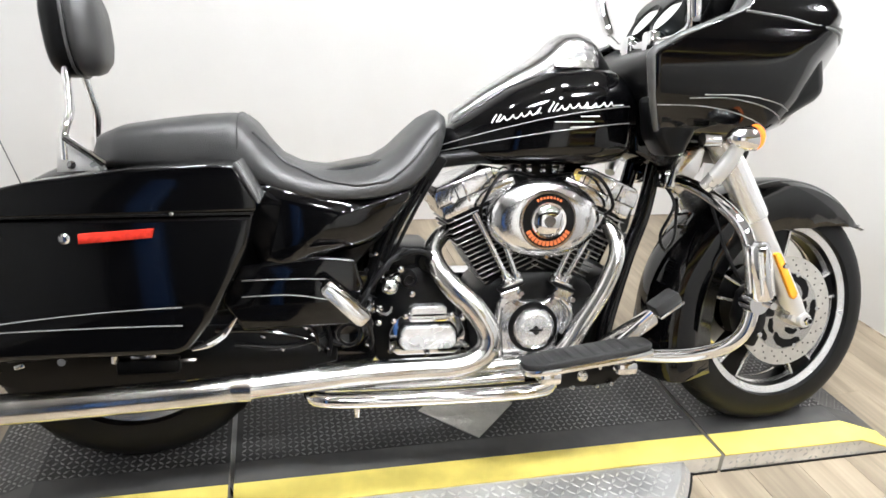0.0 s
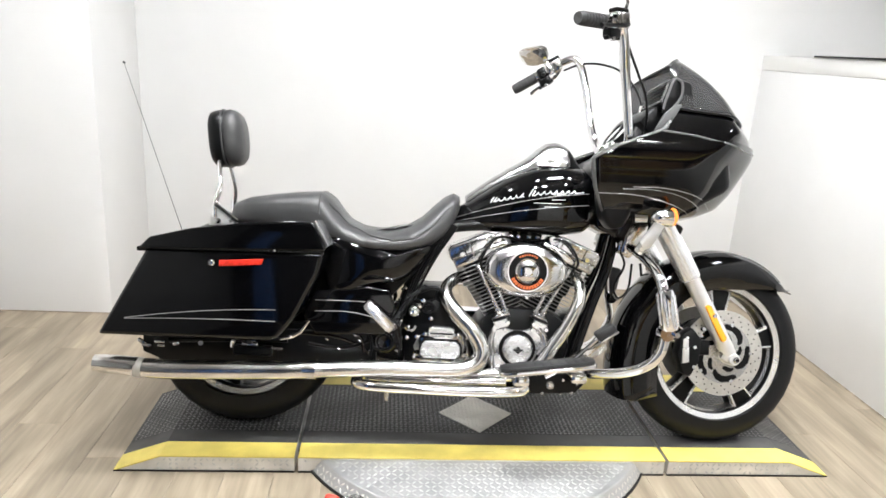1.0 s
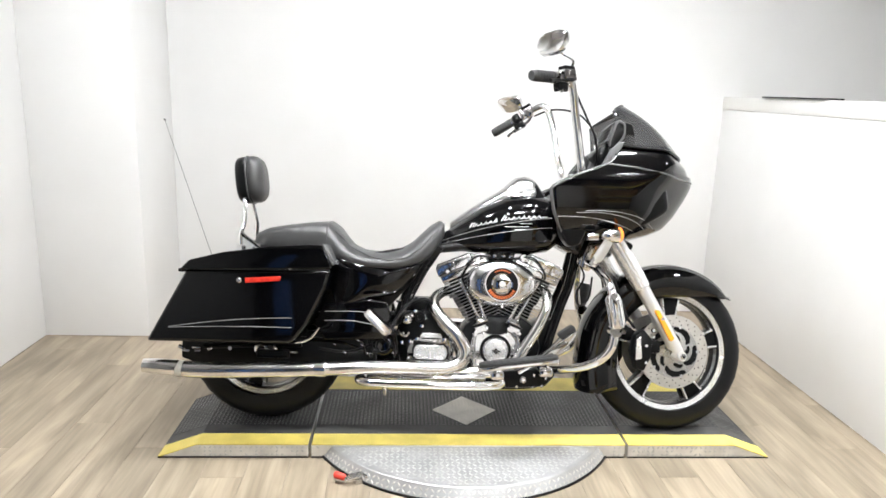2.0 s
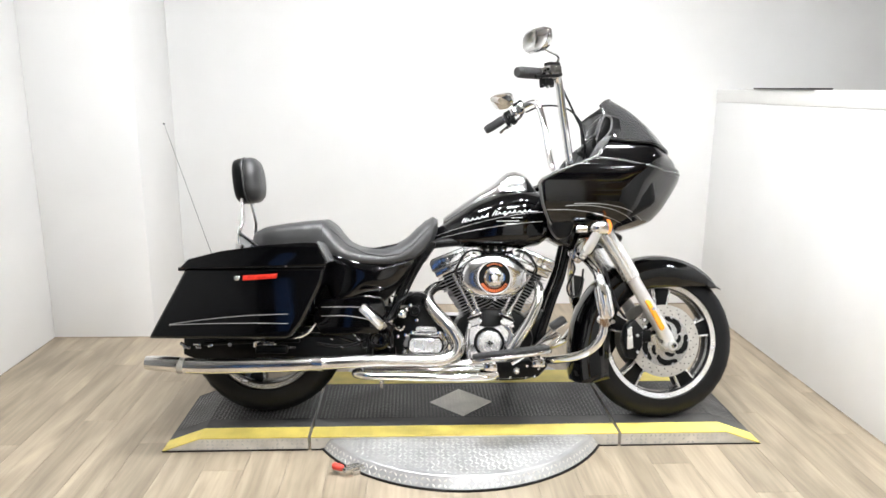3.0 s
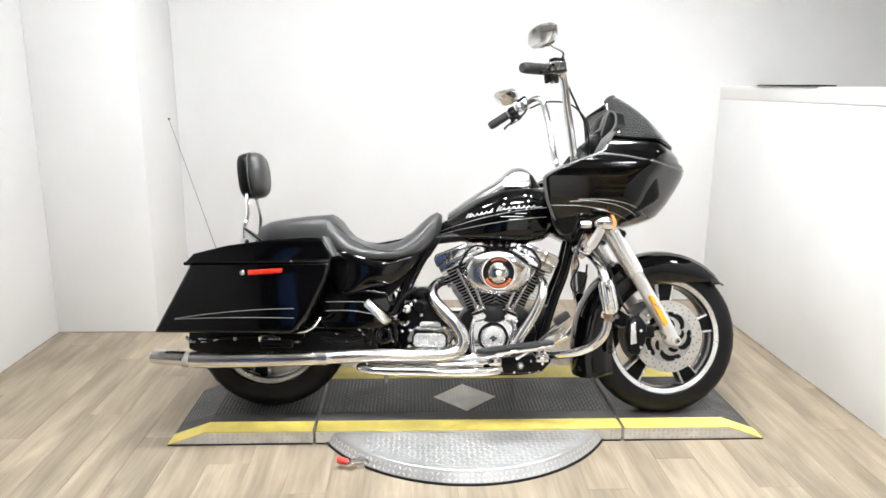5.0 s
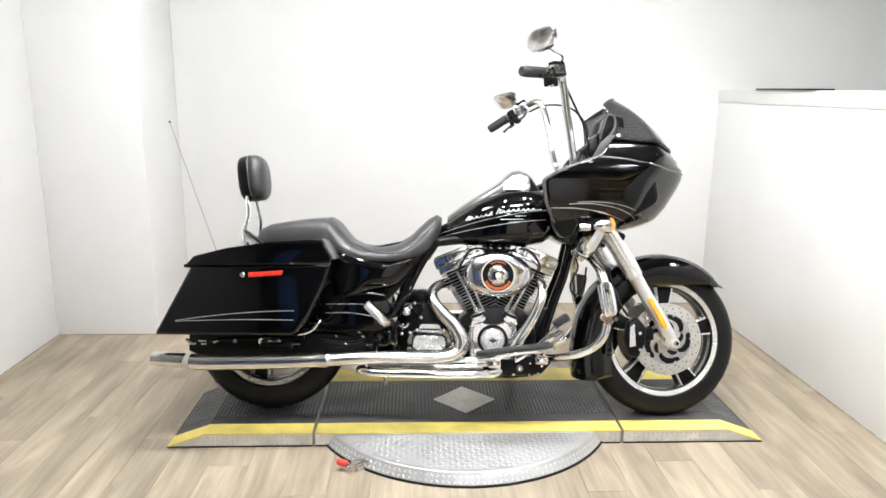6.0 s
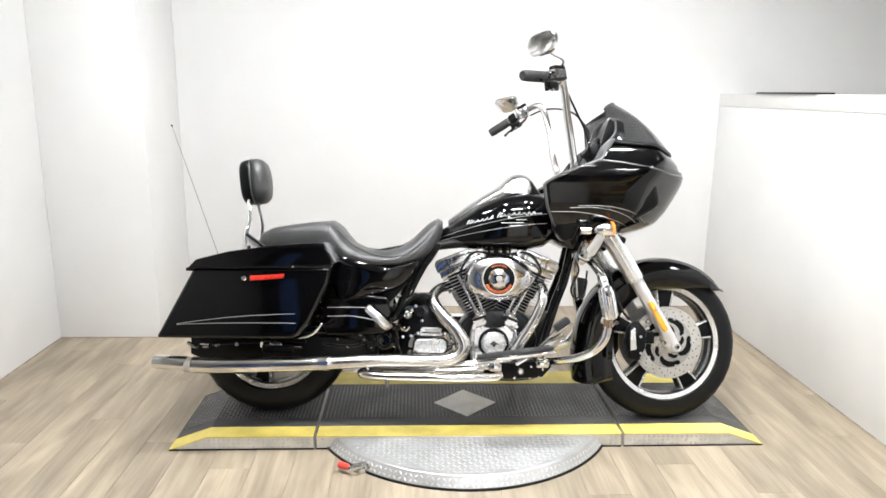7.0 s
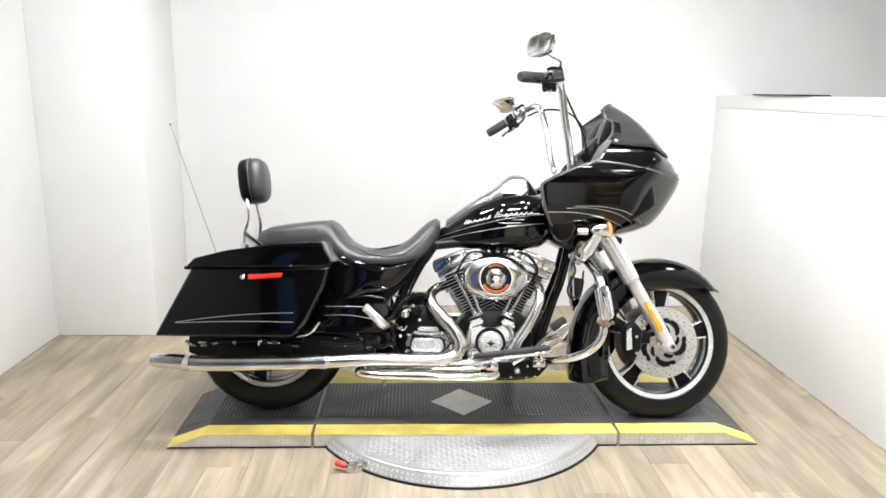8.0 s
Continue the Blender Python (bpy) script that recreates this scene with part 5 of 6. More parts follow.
for s in (-1, 1):
    bar = part("sissy_bar", tube([(-0.952, s * 0.05, 0.9), (-0.948, s * 0.066, 0.865), (-0.936, s * 0.095, 0.79), (-0.943, s * 0.118, 0.742), (-0.943, s * 0.12, 0.69)], 0.0085, n=12), CHROME, bike, "chrome backrest bar")
    part("side_plate", slab([(-0.957, 0.73), (-0.937, 0.742), (-0.875, 0.69), (-0.865, 0.67), (-0.96, 0.665)], s * 0.12 - 0.004, s * 0.12 + 0.004, 0.002), SILVER, bar)
    part("brace", tube([(-0.941, s * 0.126, 0.735), (-0.868, s * 0.126, 0.682)], 0.008, n=10, sub=1), CHROME, bar)
    part("bolt", lathe([(0, -0.006), (0.009, -0.004), (0.009, 0.006), (0, 0.006)], (-0.93, s * 0.127, 0.68), 12), CHROME, bar)


# saddlebags
BODY = [(-1.216, 0.334), (-1.08, 0.596), (-0.56, 0.606), (-0.575, 0.54), (-0.64, 0.405), (-0.685, 0.345), (-0.71, 0.336)]
LID = [(-1.104, 0.594), (-1.092, 0.606), (-1.07, 0.63), (-0.95, 0.661), (-0.78, 0.686), (-0.64, 0.697), (-0.594, 0.696), (-0.557, 0.63), (-0.556, 0.61)]


def saddlebag(s):
    y0, y1 = (-0.335, -0.135) if s < 0 else (0.135, 0.335)
    bm = slab(BODY, y0, y1, 0.016, 4)
    body = part("saddlebag", bm, PAINT, bike, "gloss black hard saddlebag with pinstripes")
    part("lid", slab(LID, y0 - 0.004, y1 + 0.004, 0.012, 4), PAINT, body, "gloss black saddlebag lid")
    o = y0 - 0.001 if s < 0 else y1 + 0.001
    part("lid_seam", rbox((-0.822, o, 0.6015), (0.52, 0.004, 0.004), 0.001, ry(-1.1)), PLASTIC, body)
    part("lid_hook", rbox((-1.1, (y0 + y1) / 2, 0.592), (0.03, 0.16, 0.014), 0.004), PLASTIC, body)
    for hx in (-0.925, -0.706):
        part("hinge_dot", lathe([(0, -0.003), (0.004, -0.002), (0.0045, 0.003), (0, 0.003)], (hx, o, 0.606), 10), WORN_CHROME, body, "small bright hinge pin")
    part("reflector", slab([(-0.865, 0.552), (-0.865, 0.571), (-0.736, 0.58), (-0.74, 0.562)], o - 0.006, o, 0.002), RED, body, "long red reflector")
    part("lock", lathe([(0, -0.005), (0.006, -0.004), (0.0098, 0.0), (0.01, 0.003), (0, 0.003)], (-0.888, o - 0.003 * (s < 0), 0.5615), 20), CHROME, body, "chrome lock")
    # grey in the colour stands for the room's reflection on this face
    part("lid_front_trim", rbox((-0.573, (y0 + y1) / 2, 0.662), (0.086, 0.19, 0.006), 0.002, ry(60.7)), GREY_TRIM_SHEEN, body, "grey face painted for the sheen on the lid's front edge")
    for z0, z1, sag in ((0.388, 0.43, 0.014), (0.386, 0.395, 0.006)):
        pts = [(-1.135 + 0.44 * t, o - 0.0005 * (1 if s < 0 else -1), z0 + (z1 - z0) * t + sag * 4 * t * (1 - t) * 0.6) for t in np.linspace(0, 1, 16)]
        part("pinstripe", tube(pts, 0.0012, n=5, sub=1), STRIPE, body, "silver pinstripe")
    g = lambda d: y0 + d if s < 0 else y1 - d
    part("guard_arc", tube([(-0.685, g(0.03), 0.337), (-0.655, g(0.04), 0.345), (-0.628, g(0.05), 0.361), (-0.604, g(0.06), 0.392)], [0.003, 0.0085, 0.0085, 0.003], n=10), CHROME, body, "chrome trim at the bag's lower corner")
    return body


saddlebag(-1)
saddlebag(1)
part("bag_rail", tube([(-1.05, -0.2, 0.3), (-0.85, -0.21, 0.312), (-0.68, -0.2, 0.315)], 0.008, n=10), SATIN, bike, "black bag support rail")

# side covers, battery box, wiring below the seat
for s in (-1, 1):
    y0, y1 = (-0.185, -0.13) if s < 0 else (0.13, 0.185)
    part("side_cover", pillow([(-0.59, 0.6), (-0.55, 0.65), (-0.42, 0.635), (-0.33, 0.62), (-0.24, 0.635), (-0.27, 0.575), (-0.33, 0.52), (-0.44, 0.49), (-0.55, 0.46)], s * 0.16, 0.034, s), PAINT, bike, "gloss black side cover")
    low = part("lower_side_cover", slab([(-0.6, 0.475), (-0.44, 0.495), (-0.365, 0.488), (-0.345, 0.43), (-0.375, 0.34), (-0.6, 0.335), (-0.64, 0.4)], s * 0.182, s * 0.15, 0.007, 3), PAINT, bike, "gloss black lower side cover with pinstripes")
    for z in (0.445, 0.41):
        part("pinstripe", tube([(-0.6, s * 0.1835, z), (-0.5, s * 0.1835, z + 0.002), (-0.41, s * 0.1835, z - 0.012 * (z < 0.42))], 0.0012, n=5, sub=3), STRIPE, low, "silver pinstripe")
part("seat_pan", slab([(-0.83, 0.69), (-0.5, 0.63), (-0.2, 0.62), (-0.15, 0.7), (-0.2, 0.72), (-0.5, 0.66), (-0.8, 0.72)], -0.12, 0.12, 0.006), PLASTIC, bike)
# made-up black block stops the wall showing through below the seat
part("rear_inner_cover", slab([(-0.78, 0.68), (-0.25, 0.64), (-0.27, 0.56), (-0.36, 0.46), (-0.6, 0.42), (-0.75, 0.5)], -0.128, 0.128, 0.01), PLASTIC, bike, "black filler added below the seat")
part("battery_box", rbox((-0.47, 0, 0.5), (0.22, 0.24, 0.22), 0.02), PLASTIC, bike, "black battery box")
for k, (dx, dz) in enumerate(((0, 0), (0.012, -0.008), (-0.012, 0.01))):
    part("wiring", tube([(-0.2 + dx, -0.12, 0.66 + dz), (-0.235 + dx, -0.13, 0.6 + dz), (-0.27 + dx, -0.13, 0.53 + dz), (-0.3 + dx, -0.125, 0.45)], 0.0045, n=7), PLASTIC, bike)
part("coil_cover", slab([(-0.215, 0.655), (-0.19, 0.66), (-0.25, 0.53), (-0.285, 0.5), (-0.27, 0.54)], -0.11, -0.085, 0.006), CHROME, bike, "chrome strip below the seat")

# foot controls
pb = part("passenger_board", rbox((-0.39, -0.28, 0.418), (0.12, 0.045, 0.036), 0.012, ry(44)), WORN_CHROME, bike, "folded chrome passenger footboard")
part("pad", rbox((-0.395, -0.304, 0.416), (0.1, 0.012, 0.022), 0.004, ry(44)), MACHINED, pb)
part("hinge", tube([(-0.35, -0.27, 0.385), (-0.33, -0.2, 0.39), (-0.32, -0.14, 0.39)], 0.014, n=10), CHROME, pb)
for s in (-1, 1):
    lie = Matrix.Translation((0.135, s * 0.285, 0.283)) @ ry(-7.5)
    plan_of = lambda half, wide: [(half * math.copysign(abs(math.cos(a)) ** 0.42, math.cos(a)), wide * math.copysign(abs(math.sin(a)) ** 0.55, math.sin(a))) for a in np.linspace(0, 2 * math.pi, 33)[:-1]]
    fb = part("footboard", moved(slab(plan_of(0.152, 0.048), -0.012, 0.002, 0.003), lie @ rx(90)), CHROME, bike, "chrome footboard with dark rubber top")
    pad = part("rubber_pad", moved(slab(plan_of(0.148, 0.045), 0.002, 0.013, 0.004), lie @ rx(90)), PAD, fb, "dark ribbed rubber pad")
    for k in range(10):
        part("rib", moved(rbox((-0.115 + 0.0255 * k, 0, 0.0128), (0.012, 0.066, 0.003), 0.0012), lie), PAD, fb)
    part("support", rbox((0.06, s * 0.2, 0.23), (0.05, 0.16, 0.03), 0.008), CHROME, fb)
    part("support", rbox((0.24, s * 0.2, 0.245), (0.05, 0.16, 0.03), 0.008), CHROME, fb)
    gx, gz, gy = (0.0, 0.0, 1.0) if s < 0 else (0.036, 0.02, 0.87)
    if s < 0:
        way = [(0.4, -0.06, 0.66), (0.42, -0.15, 0.655), (0.44, -0.26, 0.62), (0.457, -0.345, 0.56), (0.462, -0.375, 0.46), (0.458, -0.38, 0.375), (0.43, -0.36, 0.32), (0.38, -0.29, 0.276), (0.31, -0.2, 0.248), (0.27, -0.13, 0.235)]
    else:
        way = [(0.4, 0.06, 0.66), (0.43, 0.15, 0.65), (0.455, 0.25, 0.62), (0.468, 0.32, 0.56), (0.479, 0.335, 0.46), (0.494, 0.335, 0.396), (0.496, 0.33, 0.348), (0.46, 0.32, 0.29), (0.415, 0.3, 0.252), (0.31, 0.2, 0.24), (0.27, 0.13, 0.235)]
    guard = part("engine_guard", tube(way, 0.0155, n=16), CHROME, bike, "chrome engine guard bar")
    top, low = (Vector((0.447, -0.4, 0.545)), Vector((0.469, -0.4, 0.435))) if s < 0 else (Vector((0.512, 0.35, 0.557)), Vector((0.494, 0.35, 0.462)))
    axis = (low - top).normalized()
    peg = part("highway_peg", tube([top, top + axis * 0.005, low - axis * 0.005, low], [0.016, 0.025, 0.025, 0.016], n=20, sub=2), CHROME if s < 0 else GRIP, guard, "folded highway peg on the guard")
    for k in range(6):
        a = 2 * math.pi * k / 6
        rib = Vector((0.025 * math.cos(a), 0.025 * math.sin(a), 0))
        part("peg_rib", tube([top + axis * 0.01 + rib, low - axis * 0.01 + rib], 0.004, n=6, sub=1), MACHINED if s < 0 else GRIP, guard)
    part("peg_clamp", join(lathe([(0, -0.02), (0.022, -0.02), (0.022, 0.02), (0, 0.02)], (0.462 + gx, s * 0.385 * gy, 0.42 + gz), 16), lathe([(0, -0.03), (0.008, -0.03), (0.008, 0.03), (0, 0.03)], (0.485 + gx, s * 0.39 * gy, 0.42 + gz), 10)), CHROME, guard)
    part("guard_clamp", rbox((0.405, s * 0.09, 0.66), (0.05, 0.06, 0.05), 0.014), CHROME, guard)
pedal = part("brake_pedal", tube([(0.15, -0.2, 0.235), (0.2, -0.235, 0.275), (0.255, -0.26, 0.335), (0.3, -0.275, 0.385)], [0.011, 0.008, 0.006, 0.007], n=10), CHROME, bike, "chrome brake pedal with rubber pad")
part("pedal_pad", rbox((0.308, -0.29, 0.402), (0.066, 0.05, 0.026), 0.008, ry(-34)), PAD, pedal, "black rubber pedal pad")
part("pedal_rim", rbox((0.316, -0.292, 0.389), (0.066, 0.052, 0.008), 0.003, ry(-34)), CHROME, pedal)
part("horn_cover", slab([(0.2, 0.29), (0.32, 0.36), (0.335, 0.35), (0.34, 0.33), (0.23, 0.255)], -0.22, -0.19, 0.006), WORN_CHROME, bike, "chrome lower cover plate")
under = part("lower_mount", slab([(0.05, 0.235), (0.27, 0.25), (0.29, 0.225), (0.25, 0.18), (0.1, 0.17)], -0.2, -0.1, 0.01), SATIN, bike, "black lower engine mount")
for bx, bz, br in ((0.165, 0.205, 0.014), (0.14, 0.18, 0.007), (0.2, 0.18, 0.006), (0.235, 0.185, 0.007), (0.205, 0.225, 0.006), (0.25, 0.215, 0.007)):
    part("bolt", lathe([(0, -0.006), (br * 0.4, -0.006), (br * 0.45, -0.012), (br * 0.7, -0.011), (br, -0.004), (br, 0), (0, 0)], (bx, -0.199, bz), 14), DULL_CHROME, under, angle=20)
part("side_stand", tube([(0.17, 0.12, 0.2), (0.18, 0.24, 0.15), (0.19, 0.352, 0.104)], [0.015, 0.013, 0.012], n=12, sub=2), SATIN, bike, "black side stand")
part("stand_foot", rbox((0.193, 0.36, 0.102), (0.07, 0.05, 0.01), 0.004, rx(15)), SATIN, bike)

# ---- fairing ----
FZ = [0.752, 0.775, 0.80, 0.85, 0.90, 0.935, 0.97, 1.0, 1.035, 1.08, 1.115]
FR = [0.33, 0.29, 0.274, 0.252, 0.242, 0.238, 0.30, 0.375, 0.462, 0.485, 0.498]
FN = [0.60, 0.68, 0.738, 0.783, 0.815, 0.836, 0.853, 0.853, 0.837, 0.797, 0.757]
FW = [0.2, 0.235, 0.255, 0.28, 0.292, 0.295, 0.295, 0.292, 0.28, 0.255, 0.22]


# plan of the flank and the nose face, as shares of length and width
plan = spline([(0, 0, 1.0), (0.35, 0, 1.0), (0.55, 0, 0.995), (0.62, 0, 0.968), (0.68, 0, 0.9), (0.78, 0, 0.705), (0.87, 0, 0.505), (0.93, 0, 0.345), (0.975, 0, 0.17), (1.0, 0, 0.0)], 8)
PLAN_T = [0.0]
for p0, p1 in zip(plan, plan[1:]):
    PLAN_T.append(PLAN_T[-1] + math.hypot(p1.x - p0.x, (p1.z - p0.z) * 0.5))
PLAN_T = [v / PLAN_T[-1] for v in PLAN_T]
PLAN_X, PLAN_Y = [p.x for p in plan], [max(p.z, 0.0) for p in plan]


def fairing_point(t, z, out=0.0):
    """The fairing's skin: t runs from the right rear edge (-1) round the nose (0) to the left rear edge (1)."""
    r, n, w = (float(np.interp(z, FZ, v)) for v in (FR, FN, FW))
    q = 1 - abs(t)
    if z > 1.002:
        out -= 0.009
    x = r + (n - r + out) * float(np.interp(q, PLAN_T, PLAN_X))
    y = math.copysign((w + out) * float(np.interp(q, PLAN_T, PLAN_Y)), t)
    return Vector((x, y, z))


TS = np.linspace(-1, 1, 81)
rings = [[fairing_point(t, z) for t in TS] for z in sorted([*np.interp(np.linspace(0, 1, 34), np.linspace(0, 1, len(FZ)), FZ), 1.002, 1.0035])]
fairing = part("fairing", skin(rings, closed=False), PAINT, bike, "gloss black frame-mounted fairing with pinstripes", angle=50)
thicken(fairing, 0.006)
edge = [fairing_point(-1, z) for z in np.linspace(0.757, 1.113, 34)]
for s in (-1, 1):
    rings = []
    for k, p in enumerate(edge):
        run = (edge[min(k + 1, len(edge) - 1)] - edge[max(k - 1, 0)]).normalized()
        wide = float(np.interp(p.z, [0.757, 0.85, 0.94, 1.02, 1.113], [0.009, 0.012, 0.017, 0.02, 0.012]))
        back = Vector((-run.z, 0, run.x))
        rings.append([(q.x, -s * q.y, q.z) for q in (p + Vector((0, wide - 0.006 + wide * math.cos(a), 0)) + back * 0.007 * math.sin(a) for a in (2 * math.pi * j / 14 for j in range(14)))])
    part("edge_rim", skin(rings), GREY_TRIM_SHEEN, fairing, "grey rolled rim of the fairing", angle=60)
    fin = part("rear_fin", slab([(0.431, 1.03), (0.46, 1.085), (0.49, 1.113), (0.517, 1.117), (0.497, 1.081), (0.47, 1.035), (0.45, 1.02)], s * 0.252 - 0.007, s * 0.252 + 0.007, 0.005, 3), GREY_TRIM_SHEEN, fairing, "grey fin at the fairing's rear edge")
    part("slot", slab([(0.474, 1.062), (0.48, 1.07), (0.487, 1.073), (0.482, 1.064)], s * 0.2595 - 0.0006, s * 0.2595 + 0.0006, 0), PLASTIC, fin)
# the crease that parts the flank from the upper cowl and runs round the nose
crease = []
for t in np.linspace(-0.985, 0, 40):
    z = 1.0
    for _ in range(4):
        z = float(np.interp(fairing_point(t, z).x, [0.462, 0.554, 0.64, 0.72, 0.85], [1.028, 1.018, 1.0, 0.986, 0.988]))
    crease.append(fairing_point(t, z, 0.002))
# the crease's highlight is put into its grey colour
part("cowl_crease", tube(crease, 0.004, n=8, sub=1), GREY_TRIM_SHEEN, fairing, "raised crease with painted grey highlight below the upper cowl")
part("cowl_crease", tube([(p.x, -p.y, p.z) for p in crease], 0.004, n=8, sub=1), GREY_TRIM_SHEEN, fairing, "raised crease with painted grey highlight below the upper cowl")


def fairing_at(x, z, out):
    """The place on the right half of the skin at a given length and height."""
    return min((fairing_point(t, z, out) for t in np.linspace(-1, 0, 121)), key=lambda p: abs(p.x - x))


def fairing_line(ends):
    return tube([fairing_at(p.x, p.z, 0.0032) for p in spline([(x, 0, z) for x, z in ends], 10)], 0.0013, n=5, sub=1)


for ends in (((0.265, 0.829), (0.38, 0.828), (0.48, 0.81), (0.6, 0.768)), ((0.335, 0.844), (0.43, 0.846), (0.53, 0.828), (0.63, 0.784)), ((0.37, 0.852), (0.47, 0.852), (0.57, 0.834), (0.672, 0.793))):
    part("pinstripe", fairing_line(ends), STRIPE, fairing, "silver pinstripe")
    part("pinstripe", mirrored(fairing_line(ends)), STRIPE, fairing, "silver pinstripe")

# low smoked screen above the nose
rings = []
for q in np.linspace(0, 1, 14):
    ring = []
    for t in np.linspace(-1, 1, 41):
        low = fairing_point(t, 1.112 - 0.034 * (1 - abs(t)) ** 0.6, 0.012)
        arc = max(1 - abs(t) ** 3, 0.0)
        high = Vector((0.482 + 0.07 * arc, 0.205 * t, 1.238 + 0.05 * arc ** 0.7))
        ring.append(low.lerp(high, q) + Vector((0.028, 0, 0.01)) * (4 * q * (1 - q) * (1 - t * t) ** 0.6))
    rings.append(ring)
screen = thicken(part("windscreen", skin(rings, closed=False), SCREEN, bike, "low smoked windscreen", angle=60), 0.004)
part("screen_lip", tube(rings[-1], 0.005, n=8, sub=1), SCREEN_EDGE, screen, "thick smoked lip of the screen")
part("screen_base_seal", tube([fairing_point(t, 1.112 - 0.034 * (1 - abs(t)) ** 0.6, 0.014) for t in np.linspace(-0.97, 0.97, 60)], 0.0045, n=8, sub=1), PLASTIC, screen, "black seal below the screen")
for k in range(3):
    part("screen_screw", lathe([(0, -0.004), (0.007, -0.003), (0.007, 0.003), (0, 0.003)], (0.70 - 0.05 * abs(k - 1), -0.13 + 0.13 * k, 1.15), 12, rz(70 * (1 - k)).to_3x3()), CHROME, screen)

# inside of the fairing
inner = part("inner_fairing", slab([(0.34, 0.79), (0.29, 0.86), (0.285, 0.935), (0.38, 0.99), (0.48, 1.03), (0.54, 1.1), (0.61, 1.1), (0.68, 1.0), (0.7, 0.86), (0.58, 0.79)], -0.25, 0.25, 0.03, 3), PLASTIC, bike, "black plastic inner fairing")
vent = part("air_vent", slab([(0.463, 1.126), (0.485, 1.196), (0.5, 1.205), (0.555, 1.19), (0.57, 1.1), (0.5, 1.1)], -0.222, -0.008, 0.012, 3), PLASTIC, bike, "black louvred air vent inside the fairing")
face = Matrix.Translation((0.4725, -0.115, 1.162)) @ ry(18.4)
part("vent_frame", moved(tube([(0, -0.1, -0.03), (0, -0.1, 0.024), (0, -0.092, 0.032), (0, 0.085, 0.03), (0, 0.098, 0.018), (0, 0.098, -0.022), (0, 0.088, -0.034), (0, -0.09, -0.036)], 0.0042, n=8, sub=3, loop=True), face), GREY_TRIM_SHEEN, vent, "grey vent surround")
for k in range(4):
    part("louvre", moved(rbox((-0.001, 0, -0.021 + 0.014 * k), (0.008, 0.172, 0.005), 0.001, ry(-35)), face), SATIN, vent)
part("vent_cheek", slab([(0.46, 1.09), (0.466, 1.128), (0.488, 1.192), (0.506, 1.196), (0.52, 1.182), (0.518, 1.14), (0.49, 1.1)], -0.234, -0.224, 0.003, 2), PLASTIC, vent, "black end of the vent")
part("vent_rim", tube([(0.462, -0.236, 1.1), (0.468, -0.236, 1.128), (0.489, -0.236, 1.19), (0.505, -0.236, 1.194), (0.518, -0.236, 1.18), (0.516, -0.236, 1.14), (0.49, -0.236, 1.103)], 0.0045, n=8), GREY_TRIM_SHEEN, vent, "grey rim of the vent")
part("vent_knob", lathe([(0, -0.012), (0.012, -0.01), (0.014, 0.004), (0, 0.006)], (0.466, -0.022, 1.13), 16, rz(-90).to_3x3()), DULL_CHROME, vent, "small bright knob")
part("switch_panel", rbox((0.432, -0.105, 1.052), (0.034, 0.05, 0.075), 0.014, ry(22)), GREY_TRIM_SHEEN, bike, "grey switch panel on the dash")
for s in (-1, 1):
    g = part("gauge", lathe([(0.045, -0.008), (0.05, -0.01), (0.053, -0.002), (0.053, 0.03), (0.045, 0.03)], (0.395, s * 0.056, 1.045), 32, (rz(-90) @ rx(-38)).to_3x3(), loop=True), PLASTIC, bike, "black-ringed gauge")
    part("dial", lathe([(0, -0.004), (0.046, -0.004), (0.046, 0.004), (0, 0.004)], (0.395, s * 0.056, 1.045), 32, (rz(-90) @ rx(-38)).to_3x3()), DIAL, g, "pale dial")
part("dash_hood", slab([(0.405, 1.07), (0.44, 1.11), (0.49, 1.14), (0.55, 1.145), (0.57, 1.08), (0.46, 1.01)], -0.175, 0.175, 0.018), PLASTIC, bike, "black dash hood")
for s in (-1, 1):
    duct = part("lower_duct", slab([(0.275, 0.85), (0.288, 0.76), (0.32, 0.715), (0.36, 0.725), (0.385, 0.78), (0.4, 0.85)], s * 0.2 - 0.045, s * 0.2 + 0.045, 0.016, 3), PLASTIC, bike, "black lower fairing duct")
    sig = part("front_signal", lathe([(0, -0.034), (0.0265, -0.034), (0.0275, -0.02), (0.0265, 0.0), (0.022, 0.018), (0.013, 0.03), (0.005, 0.0335), (0, 0.034)], (0.461, s * 0.29, 0.762), 28, rz(95).to_3x3()), CHROME, bike, "chrome front turn signal with amber lens")
    part("lens", lathe([(0, -0.01), (0.015, -0.008), (0.026, -0.001), (0.0285, 0.004), (0, 0.006)], (0.498, s * 0.29, 0.765), 28, rz(95).to_3x3()), SIGNAL, sig, "lit amber lens")
    part("bracket", tube([(0.458, s * 0.287, 0.745), (0.442, s * 0.279, 0.712), (0.424, s * 0.268, 0.68), (0.408, s * 0.25, 0.652)], [0.016, 0.018, 0.019, 0.015], n=16), SILVER, sig, "tapered silver signal arm")
    part("pivot", lathe([(0, -0.02), (0.014, -0.02), (0.016, 0.02), (0, 0.02)], (0.4, s * 0.27, 0.757), 14, rz(90).to_3x3()), CHROME, sig)
part("head_bracket", slab([(0.42, 0.75), (0.48, 0.74), (0.47, 0.68), (0.42, 0.62), (0.385, 0.64), (0.4, 0.7)], -0.13, -0.1, 0.01), WORN_CHROME, bike, "chrome fork bracket")

